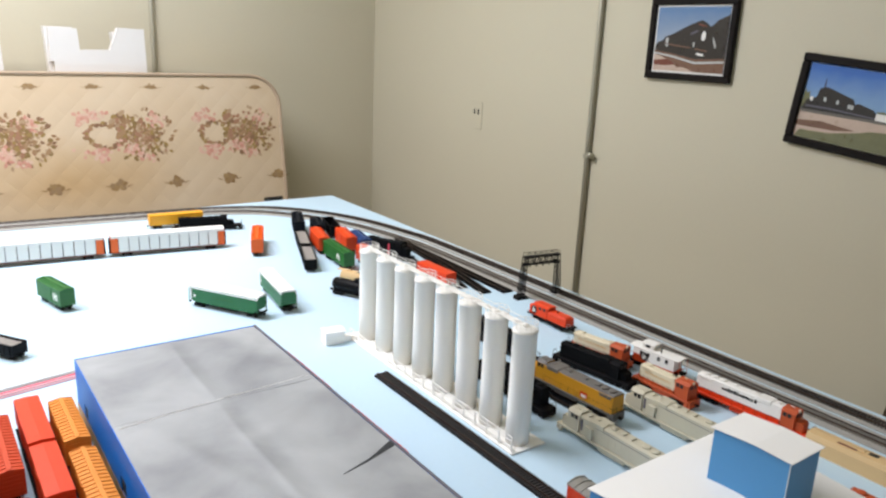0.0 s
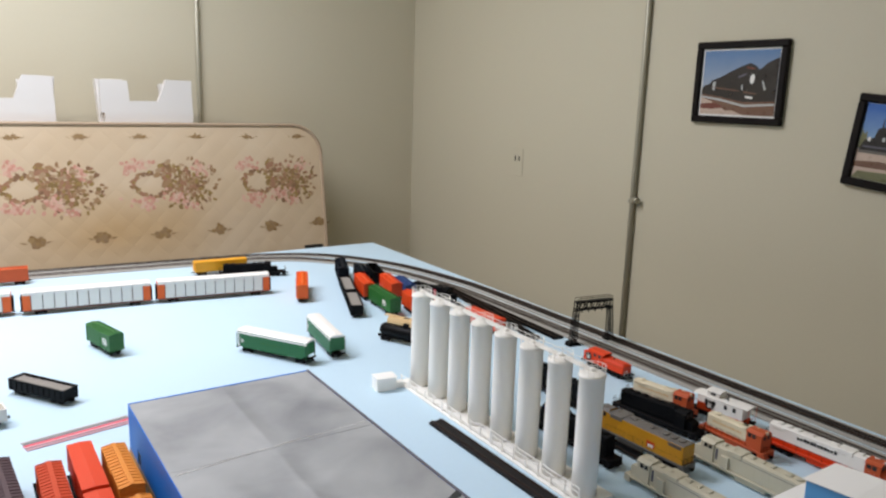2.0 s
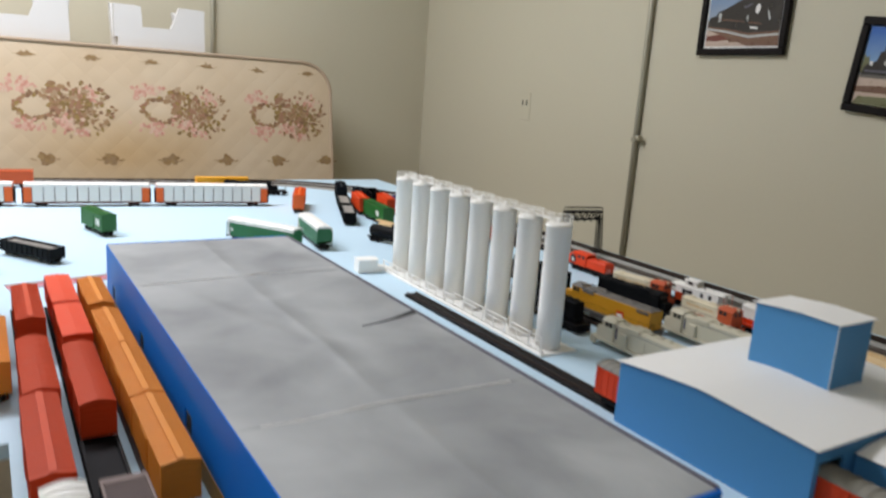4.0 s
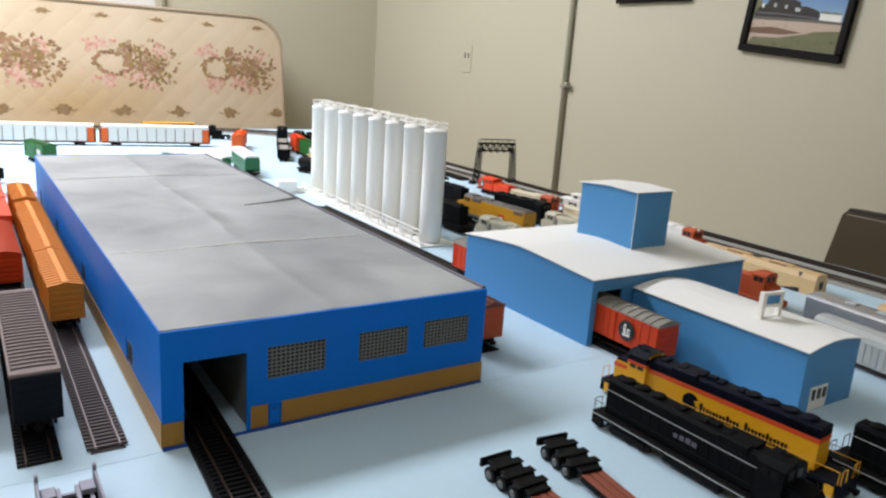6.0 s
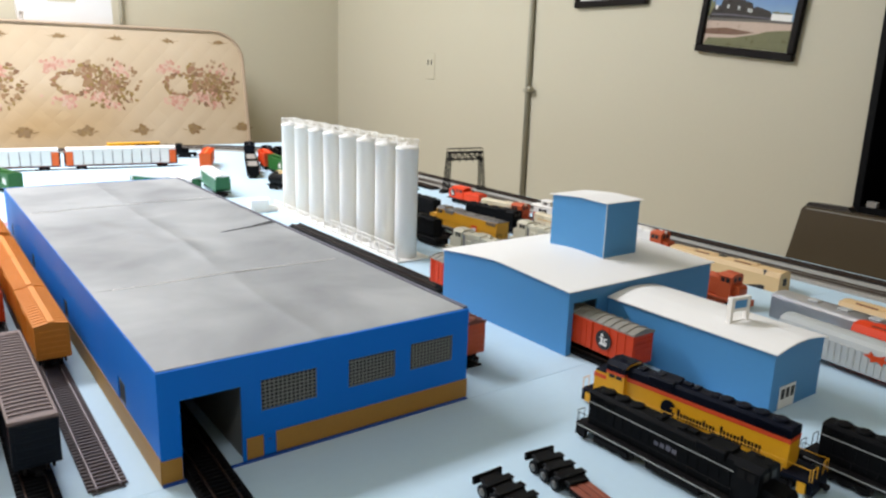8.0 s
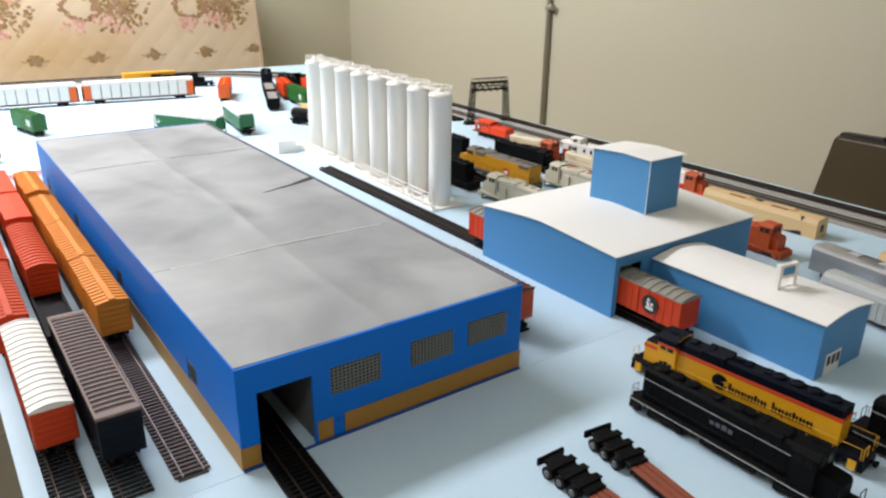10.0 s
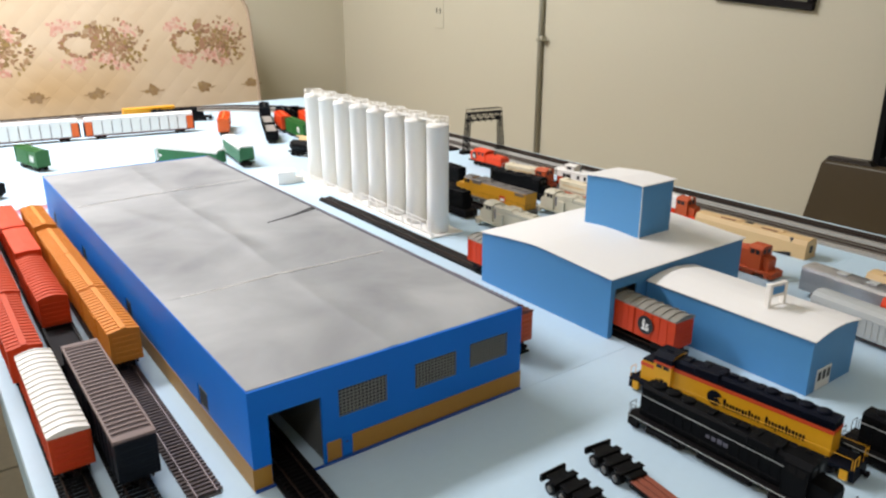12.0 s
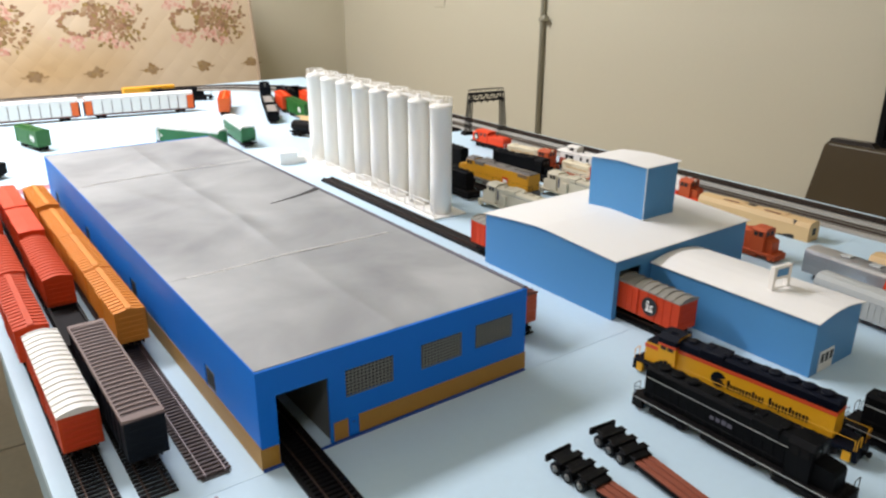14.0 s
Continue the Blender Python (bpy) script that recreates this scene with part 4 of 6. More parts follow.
    part("cab_roof", slab(B(), [(cx0 - 0.0008, -w + 0.0008, zc - 0.0038), (cx0 - 0.0008, -w * 0.55, zc + 0.0004), (cx0 - 0.0008, w * 0.55, zc + 0.0004), (cx0 - 0.0008, w - 0.0008, zc - 0.0038), (cx0 - 0.0008, w * 0.5, zc - 0.0003), (cx0 - 0.0008, -w * 0.5, zc - 0.0003)], (cx1 - cx0 + 0.0016, 0, 0)), cab_roofm or roofm, c)
    if cab_up:
        part("cab_upper_band", box(B(), cx0 - 0.0002, cx1 + 0.0002, -w + 0.0012, w - 0.0012, zc - 0.0098, zc - 0.0042), cab_up, cb)
        part("cab_stripe", box(B(), cx0 - 0.0003, cx1 + 0.0003, -w + 0.0011, w - 0.0011, zc - 0.0126, zc - 0.0099), band, cb)
    drop = 0.0130 if cab_up else 0.0055
    for s in (-1, 1):
        for k in range(2):
            part("window", box(B(), cx0 + 0.003 + k * 0.0085, cx0 + 0.0095 + k * 0.0085, *sorted((s * (w - 0.0017), s * (w - 0.0011))), zc - drop - (0.0036 if cab_up else 0.0070), zc - drop), M_UNDER if hood is M_BLACKLOCO else M_PLAINDARK, cb)
        part("window", box(B(), cx1 - 0.0003, cx1 + 0.0004, *sorted((s * 0.002, s * 0.009)), zc - 0.012, zc - 0.005), M_PLAINDARK, cb)
    nose = min(cx1 + nose_len, h - 0.010)
    if nose > cx1 + 0.004:
        part("short_hood", slab(B(), [(cx1, -hw, dk + z0), (nose, -hw, dk + z0), (nose, -hw, zc - 0.020), (nose - 0.002, -hw, zc - 0.0165), (cx1, -hw, zc - 0.0150)], (0, 2 * hw, 0)), cabm, c)
        if nose_top:
            part("nose_band", box(B(), cx1 + 0.0002, nose + 0.0004, -hw - 0.0004, hw + 0.0004, zc - 0.0235, zc - 0.0195), nose_top, c)
            part("nose_roof", box(B(), cx1 + 0.0002, nose - 0.0015, -hw - 0.0003, hw + 0.0003, zc - 0.0172, zc - 0.0148, 0.0005), hood, c)
    if cab_marks:
        for s in (-1, 1):
            bars(cb, cx0 + 0.003, cx0 + 0.018, s * (w - 0.0013), dk + 0.006, 0.005, 3, random.Random(5), cab_marks, thick=0.0004, side=s)
    for q in (-1, 1):
        part("pilot", slab(B(), [(q * h, -w + 0.001, dk - 0.0031 + z0), (q * (h + 0.0006), -w + 0.001, 0.004), (q * (h - 0.004), -w + 0.001, 0.004), (q * (h - 0.005), -w + 0.001, dk - 0.0031 + z0)], (0, 2 * w - 0.002, 0)), frame_m, c)
        part("step", box(B(), *sorted((q * (h - 0.012), q * (h - 0.005))), -w - 0.0004, -w + 0.004, 0.004, 0.0138), trim or frame_m, c)
        part("step", box(B(), *sorted((q * (h - 0.012), q * (h - 0.005))), w - 0.004, w + 0.0004, 0.004, 0.0138), trim or frame_m, c)
    if rails:
        for s in (-1, 1):
            y = s * (w - 0.0006)
            bm = rod(B(), (-h + 0.003, y, dk + 0.0105), (cx0, y, dk + 0.0105), 0.00035, 5)
            n = 8
            for k in range(n + 1):
                x = -h + 0.003 + (cx0 + h - 0.003) * k / n
                rod(bm, (x, y, dk), (x, y, dk + 0.0105), 0.00035, 5)
            part("handrail", bm, railm or M_UNDER, c)
        for q in (-1, 1):
            for s in (-1, 1):
                x = q * (h - 0.001)
                part("end_rail", bent(B(), [(x, s * 0.006, dk), (x, s * 0.006, dk + 0.011), (x, s * 0.0065, dk + 0.0115), (x, s * 0.015, dk + 0.0115), (x, s * 0.0155, dk + 0.011), (x, s * 0.0155, dk)], 0.0004, 5), railm or M_UNDER, c)
    if marks:
        marks(c, hx0, hx1, hw, zt, dk + z0, w, mark_m)
    if wheels:
        ax = (-0.0145, 0, 0.0145) if axles == 3 else (-0.0105, 0.0105)
        d = h - (0.040 if axles == 3 else 0.033)
        bogie(c, -d, ax, 1.5 if axles == 3 else 1.1); bogie(c, d, ax, 1.5 if axles == 3 else 1.1)
        couplers(c, L)
    # roof and side fittings
    part("headlight", box(B(), cx1 - 0.002, cx1 + 0.0012, -0.0028, 0.0028, zc - 0.0035, zc + 0.0012, 0.0004), roofm, cb)
    part("horn", rod(B(), (cx0 + 0.006, 0.004, zc + 0.0014), (cx0 + 0.013, 0.004, zc + 0.0014), 0.0009, 6), roofm, cb)
    for k in range(lumps):
        x = hx0 + 0.07 + (hx1 - hx0 - 0.085) * k / max(1, lumps - 1)
        part("roof_blister", box(B(), x, x + 0.007, -0.0052, 0.0052, zt, zt + 0.0022, 0.0008), roofm, c)
    for s in (-1, 1):
        for k in range(6):
            z = zt - 0.0085 + k * 0.0010
            part("louvre", box(B(), hx0 + 0.004, hx0 + 0.030, *sorted((s * (hw - 0.0001), s * (hw + 0.0007))), z, z + 0.0005), hood if band else roofm, lh)
    return c


def caboose(at, label, L=0.115, body=None, low=None, roof=None):
    c = thing("caboose", label, "caboose", at, "cabooses")
    body, low, roof = body or M_WHITE, low or M_RED, roof or M_WHITE
    h, w = L / 2, 0.0165
    part("underframe", box(B(), -h, h, -w, w, 0.0095, 0.0135), M_UNDER, c)
    part("lower_body", box(B(), -h + 0.012, h - 0.012, -w, w, 0.0136, 0.019), low, c)
    bd = part("body", box(B(), -h + 0.012, h - 0.012, -w, w, 0.0191, 0.043), body, c)
    part("roof", slab(B(), [(-h + 0.002, -w - 0.001, 0.0431), (-h + 0.002, -w * 0.5, 0.0455), (-h + 0.002, w * 0.5, 0.0455), (-h + 0.002, w + 0.001, 0.0431)], (L - 0.004, 0, 0)), roof, c)
    cu = part("cupola", box(B(), 0.004, 0.030, -0.0125, 0.0125, 0.0456, 0.055), body, c)
    part("cupola_roof", slab(B(), [(0.002, -0.014, 0.0551), (0.002, -0.007, 0.0570), (0.002, 0.007, 0.0570), (0.002, 0.014, 0.0551)], (0.030, 0, 0)), roof, c)
    part("stove_pipe", rod(B(), (-0.012, 0.008, 0.044), (-0.012, 0.008, 0.056), 0.0014, 8), M_UNDER, c)
    for s in (-1, 1):
        for x in (-0.030, -0.012, 0.012, 0.028):
            part("window", box(B(), x - 0.003, x + 0.003, *sorted((s * (w - 0.0002), s * (w + 0.0004))), 0.030, 0.038), M_PLAINDARK, bd)
        part("cupola_window", box(B(), 0.012, 0.022, *sorted((s * 0.0124, s * 0.0130)), 0.048, 0.053), M_PLAINDARK, cu)
    for q in (-1, 1):
        bm = rod(B(), (q * (h - 0.001), -0.015, 0.0135), (q * (h - 0.001), -0.015, 0.0431), 0.0005, 5)
        rod(bm, (q * (h - 0.001), 0.015, 0.0135), (q * (h - 0.001), 0.015, 0.0431), 0.0005, 5)
        rod(bm, (q * (h - 0.001), -0.015, 0.024), (q * (h - 0.001), 0.015, 0.024), 0.0005, 5)
        part("end_rail", bm, low, c)
    bogie(c, -h + 0.024); bogie(c, h - 0.024)
    couplers(c, L)
    return c


def body_shell(at, label, L=0.2, mat=None, top=0.04):
    """An unpainted moulded diesel shell resting on the table."""
    c = thing("engine_shell", label, "model shell", at, "unpainted shells")
    mat = mat or M_CREAM
    h, w = L / 2, 0.0165
    part("hull", slab(B(), [(-h, -w, 0), (-h, -w, top - 0.010), (-h, -w * 0.8, top - 0.002), (-h, 0, top), (-h, w * 0.8, top - 0.002), (-h, w, top - 0.010), (-h, w, 0)], (L, 0, 0)), mat, c)
    x = -h + 0.024
    # hull is uncut: dark pieces on it paint the shade of cuts and slots
    part("cut_shade", slab(B(), [(x, w * 0.8 + 0.0002, top - 0.0018), (x + 0.007, w * 0.8 + 0.0002, top - 0.0018), (x + 0.003, w + 0.0003, top - 0.0098)], (0, 0.0004, 0)), M_PLAINDARK, c, "dark piece laid on for a shaded cut")
    part("cut_shade", slab(B(), [(x, w + 0.0003, 0.0002), (x + 0.034, w + 0.0003, 0.0002), (x + 0.006, w + 0.0003, 0.0072), (x, w + 0.0003, 0.0066)], (0, 0.0004, 0)), M_PLAINDARK, c, "dark piece laid on for a shaded cut")
    for x in (-0.050, 0.030):
        part("roof_vent", box(B(), x, x + 0.030, w * 0.35, w * 0.55, top - 0.0012, top - 0.0002), M_DECK, c, "brown piece laid on for a shaded roof slot")
    part("end_opening", box(B(), -h - 0.0004, -h + 0.0002, -0.005, 0.005, 0.010, 0.022), M_PLAINDARK, c)
    part("roof_detail", box(B(), -0.06, -0.02, -0.006, 0.006, top - 0.0008, top + 0.0014, 0.0004), mat, c)
    part("roof_detail", box(B(), 0.02, 0.06, -0.006, 0.006, top - 0.0008, top + 0.0014, 0.0004), mat, c)
    part("roof_slot", box(B(), 0.0, 0.014, -0.004, 0.004, top - 0.0006, top + 0.0006), M_PLAINDARK, c)
    return c


def well_car(at, label, L=0.175):
    """An empty skeleton flat car: thin upright sides and an open floor of plates and cross beams."""
    c = thing("skeleton_car", label, "railcar", at, "flat cars")
    h, w = L / 2, 0.0190
    for s in (-1, 1):
        part("side", box(B(), -h, h, *sorted((s * w, s * (w - 0.0016))), 0.006, 0.0195, 0.0003), M_LILAC, c)
        part("floor_beam", box(B(), -h + 0.006, h - 0.006, *sorted((s * 0.0045, s * 0.0072)), 0.008, 0.0120), M_LILAC, c)
        part("floor_rail", box(B(), -h + 0.004, h - 0.004, *sorted((s * 0.0125, s * 0.0150)), 0.008, 0.0105), M_LILAC, c)
        for q in (-1, 1):
            part("corner_post", box(B(), *sorted((q * h, q * (h - 0.004))), *sorted((s * (w + 0.0003), s * (w - 0.0020))), 0.006, 0.0230, 0.0003), M_LILAC, c)
            part("bolster_plate", box(B(), *sorted((q * (h - 0.006), q * (h - 0.019))), *sorted((s * 0.0074, s * 0.0168)), 0.0100, 0.0142, 0.0004), M_LILAC, c)
    for k in range(9):
        x = -h + 0.012 + (L - 0.024) * k / 8
        part("cross_beam", box(B(), x - 0.0014, x + 0.0014, -w + 0.0017, w - 0.0017, 0.0075, 0.0098), M_LILAC, c)
    part("well_floor", box(B(), -h + 0.008, h - 0.008, -w + 0.0017, w - 0.0017, 0.0060, 0.0072), M_UNDER, c)
    bogie(c, -h + 0.024); bogie(c, h - 0.024)
    return c


def flatbed(at, label):
    """A low-loader trailer: three axles and a boarded deck."""
    c = thing("flatbed_trailer", label, "trailer", at, "flatbed trailers")
    part("chassis", box(B(), -0.062, 0.0, -0.011, 0.011, 0.010, 0.014, 0.0006), M_BLACK, c)
    part("tail_beam", box(B(), -0.0035, 0.0, -0.0165, 0.0165, 0.008, 0.0155, 0.0006), M_BLACK, c)
    for i, x in enumerate((-0.014, -0.030, -0.046)):
        part("axle_cover", box(B(), x - 0.0075, x + 0.001, -0.0155, 0.0155, 0.0142, 0.0156, 0.0005), M_BLACK, c)
        for s in (-1, 1):
            for k, y in enumerate((0.0100, 0.0140)):
                wh = part("tyre", shared("tyre", lambda: rod(B(), (0, -0.0018, 0), (0, 0.0018, 0), 0.0066, 18), M_BLACK), M_BLACK, c, at=pose(x, s * y, 0.0066))
            part("wheel_hub", shared("hub", lambda: lathe(B(), [(0.0036, 0.0), (0.0036, 0.0005), (0.0014, 0.0009)], 14), M_HUB), M_HUB, wh, at=pose(0, s * 0.0019, 0, -90 * s, 0, 0))
    part("deck_frame", box(B(), -0.21, -0.0622, -0.0118, 0.0118, 0.006, 0.0095), M_BLACK, c)
    for k in range(3):
        y = -0.0111 + k * 0.0077
        part("deck_board", box(B(), -0.209, -0.0605, y, y + 0.0062, 0.0096, 0.0116, 0.0003), M_DECKRED, c)
    return c

# ---- model buildings ----
def pierced(bm, a0, a1, z0, z1, holes, t0, t1, axis):
    """A wall from a0 to a1 along an axis, of thickness t0..t1, with rectangular holes (a, b, z, z)."""
    xs = sorted({a0, a1, *[v for h in holes for v in h[:2]]})
    zs = sorted({z0, z1, *[v for h in holes for v in h[2:]]})
    for xa, xb in zip(xs, xs[1:]):
        for za, zb in zip(zs, zs[1:]):
            mx, mz = (xa + xb) / 2, (za + zb) / 2
            if any(h[0] < mx < h[1] and h[2] < mz < h[3] for h in holes):
                continue
            box(bm, *((xa, xb, t0, t1) if axis == "x" else (t0, t1, xa, xb)), za, zb)
    bmesh.ops.remove_doubles(bm, verts=bm.verts, dist=1e-6)
    return bm


def part_empty(name, parent):
    ob = new(name)
    ob.parent = parent
    ob.empty_display_size = 0.005
    return ob


def warehouse():
    WX, WY, WZ, t = 0.310, 0.974, 0.0985, 0.003
    c = thing("warehouse_model", "strong blue model warehouse with ochre base and grey roof", "model building", pose(0, 0, 0))
    wins = [(0.086, 0.1385, 0.0445, 0.073), (0.171, 0.222, 0.0455, 0.073), (0.2395, 0.2905, 0.0475, 0.0745)]
    part("front_wall", pierced(B(), 0, WX, 0, WZ - 0.0002, [(0.0172, 0.0685, 0.0, 0.0715), *wins], 0, t, "x"), M_BLUE, c)
    sidewin = [(0.11, 0.1382, 0.0, 0.047), (0.3896, 0.4168, 0.0, 0.047), (0.6493, 0.6766, 0.0, 0.047), (0.8902, 0.9133, 0.0, 0.047)]
    part("side_wall", pierced(B(), t, WY - t, 0, WZ + 0.0003, [(a, b, 0.022, d) for a, b, _, d in sidewin], 0, t, "y"), M_BLUE, c)
    part("side_wall", box(B(), WX - t, WX, t, WY - t, 0, WZ), M_BLUE, c)
    part("back_wall", pierced(B(), 0, WX, 0, WZ + 0.0012, [(0.02, 0.075, 0, 0.072), (0.12, 0.28, 0.03, 0.075)], WY - t, WY, "x"), M_BLUE, c)
    for w in wins:
        put_window(c, w)
    for a, b, _, d in sidewin:
        dr = part("side_door", box(B(), 0.0012, 0.0022, a, b, 0.022, d), M_GRILLE, c, "grey side door")
        part("door_panel", box(B(), 0.0008, 0.0012, a + 0.003, b - 0.003, 0.026, d - 0.004), M_DARK, dr)
    for a, b in ((-0.0006, 0.0166), (0.0715, 0.0865), (0.0985, WX + 0.0006)):
        part("base_band", box(B(), a, b, -0.0008, -0.0001, 0.0022, 0.0222), M_TAN, c, "ochre painted base band")
    part("base_band", box(B(), -0.0008, -0.0001, -0.0008, WY, 0.0008, 0.0235), M_TAN, c, "ochre painted base band")
    part("foot_door", box(B(), 0.088, 0.0968, -0.0012, -0.0001, 0.003, 0.020), M_BLUE, c)
    part("door_knob", box(B(), 0.0905, 0.0935, -0.0018, -0.0012, 0.0165, 0.018), M_BLUEDARK, c)
    part("foot_strip", box(B(), 0.0, WX, -0.0030, -0.0009, 0, 0.0018), M_BLUEDARK, c)
    for n, b in (("inner_lining", (WX - t - 0.001, WX - t - 0.0001, t, WY - t, 0.001, WZ - 0.004)), ("inner_lining", (0.0705, 0.0718, t, 0.60, 0.001, WZ - 0.006)), ("inner_lining", (t + 0.0001, t + 0.0008, t, 0.09, 0.001, WZ - 0.004)), ("inner_lining", (0.12, WX - t - 0.002, WY - 0.3, WY - 0.299, 0.001, WZ - 0.004))):
        part(n, box(B(), *b), M_LINING, c, "grey card lining")
    # grey roof: buckled sheets with a dropped edge and a dark wedge for a tear
    def sheet(y0, y1, seed):
        bm = B()
        nx, ny = 90, max(8, int((y1 - y0) / 0.008))
        rows = []
        for j in range(ny + 1):
            row = []
            for i in range(nx + 1):
                u, v = i / nx, j / ny
                x, y = 0.0012 + (WX - 0.005) * u, y0 + (y1 - y0) * v
                k = noise.noise(Vector((x * 9 + seed, y * 5, 0.3))) * 0.0016
                fold = x - 0.146 - 0.006 * noise.noise(Vector((y * 6, 1.7, seed)))
                k += (0.0022 if y > 0.30 else 0.0015) * math.exp(-abs(fold) / 0.010) - 0.0010 * math.exp(-((fold - 0.022) / 0.014) ** 2)
                for ax, ay, bx, by in ((0.060, 0.640, 0.171, 0.300), (0.008, 0.720, 0.145, 0.84), (0.155, 0.42, 0.29, 0.346), (0.02, 0.315, 0.15, 0.40), (0.150, 0.58, 0.285, 0.66)):
                    d = Vector((bx - ax, by - ay)); q = Vector((x - ax, y - ay))
                    f = max(0, min(1, q.dot(d) / d.length_squared))
                    k += 0.0013 * math.exp(-((q - d * f).length / 0.014) ** 2)
                k += 0.0005 * noise.noise(Vector((x * 25 + seed, y * 17, 2.1)))
                sag = 0.0008 * math.sin(math.pi * u) * math.exp(-y / 0.03)
                row.append(bm.verts.new((x, y, WZ + 0.0006 - sag + k * min(1, 6 * u, 6 * (1 - u), 4 * v + 0.3, 4 * (1 - v) + 0.3))))
            rows.append(row)
        for a, b in zip(rows, rows[1:]):
            for i in range(nx):
                bm.faces.new((a[i], a[i + 1], b[i + 1], b[i])).smooth = True
        bot = bmesh.ops.extrude_face_region(bm, geom=bm.faces[:])
        bmesh.ops.translate(bm, vec=(0, 0, -0.0008), verts=[g for g in bot["geom"] if isinstance(g, bmesh.types.BMVert)])
        bmesh.ops.recalc_face_normals(bm, faces=bm.faces)
        for f in bm.faces:
            f.smooth = abs(f.normal.z) > 0.5
        bmesh.ops.split_edges(bm, edges=[e for e in bm.edges if len({f.smooth for f in e.link_faces}) > 1])
        return bm
    for y0, y1, seed in ((0.0032, 0.2405, 1.7), (0.2411, 0.7145, 8.2), (0.7151, WY - 0.0032, 4.4)):
        part("roof_sheet", sheet(y0, y1, seed), M_ROOF, c)
    for pts, w in ((((0.022, 0.2405), (0.06, 0.2385), (0.145, 0.2455), (0.205, 0.2425), (0.284, 0.2415)), 0.0006), (((0.008, 0.7045), (0.10, 0.715), (0.145, 0.7205), (0.20, 0.7235), (0.300, 0.7295)), 0.0003)):
        part("seam_strip", ribbon(B(), [Vector(p) for p in pts], (-w, w), WZ + 0.0002, WZ + 0.0013), M_WHITEROOF, c, "pale glued roof seam")
    # sheet stays uncut: a dark wedge on top stands for the tear's shade
    part("tear_shade", slab(B(), [(0.214, 0.4485, WZ + 0.0006), (0.250, 0.4565, WZ + 0.0007), (WX - 0.0045, 0.4735, WZ + 0.0012), (WX - 0.0045, 0.4860, WZ + 0.0016), (0.262, 0.4635, WZ + 0.0010)], (0, 0, 0.0013)), M_DARK, c, "dark wedge laid on the roof for the shaded tear")
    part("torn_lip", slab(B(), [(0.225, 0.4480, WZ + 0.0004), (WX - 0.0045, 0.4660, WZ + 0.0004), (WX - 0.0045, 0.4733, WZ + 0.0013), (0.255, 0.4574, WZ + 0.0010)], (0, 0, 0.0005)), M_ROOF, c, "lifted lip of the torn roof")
    for y0, y1 in CANOPIES:
        cn = part("loading_canopy", box(B(), WX + 0.0002, WX + 0.0135, y0, y1, 0.083, 0.086, 0.0004), M_GUNGREY, c, "grey loading canopy with a pink edge")
        part("canopy_edge", box(B(), WX + 0.0136, WX + 0.0150, y0 + 0.002, y1 - 0.002, 0.080, 0.0862), M_PINK, cn)
    part("roof_edge", box(B(), WX - 0.0034, WX + 0.0008, 0.0032, WY, WZ + 0.0001, WZ + 0.0022, 0.0004), M_GUNGREY, c, "dark raised roof edge strip")
    return c


def put_window(c, w):
    wd = part_empty("window", c)
    nc, nr = 13, 8
    a0, a1, z0, z1 = w
    for k in range(nc + 1):
        a = a0 + (a1 - a0) * k / nc
        part("window_bar", box(B(), a - 0.00042, a + 0.00042, 0.0006, 0.0014, z0, z1), M_GRILLE, wd)
    for k in range(nr + 1):
        z = z0 + (z1 - z0) * k / nr
        part("window_bar", box(B(), a0, a1, 0.0005, 0.0015, z - 0.00042, z + 0.00042), M_GRILLE, wd)
    part("pane", box(B(), a0 - 0.001, a1 + 0.001, 0.0031, 0.0035, z0 - 0.001, z1 + 0.001), M_DARK, wd)


CANOPIES = ((0.466, 0.632), (0.694, 0.862))
warehouse()


def office_card(x0, x1, y0, y1, ze, zr, over=0.003, t=0.0012):
    """A thin bowed roof card, its ridge along y."""
    x0, x1, y0, y1 = x0 - over, x1 + over, y0 - over, y1 + over
    m = (x0 + x1) / 2
    pts = [(x0, y0, ze), (m - 0.030, y0, ze + 0.55 * (zr - ze)), (m - 0.010, y0, zr - 0.0008), (m + 0.010, y0, zr - 0.0008), (m + 0.030, y0, ze + 0.55 * (zr - ze)), (x1, y0, ze)]
    return slab(B(), pts + [(x, y, z + t) for x, y, z in pts[::-1]], (0, y1 - y0, 0))


def card_roof(x0, x1, line, t=0.0012):
    """A thin bent roof card along x over a polyline of (y, z)."""
    pts = [(x0, y, z + 0.0002) for y, z in line]
    return slab(B(), pts + [(x, y, z + t) for x, y, z in pts[::-1]], (x1 - x0, 0, 0))


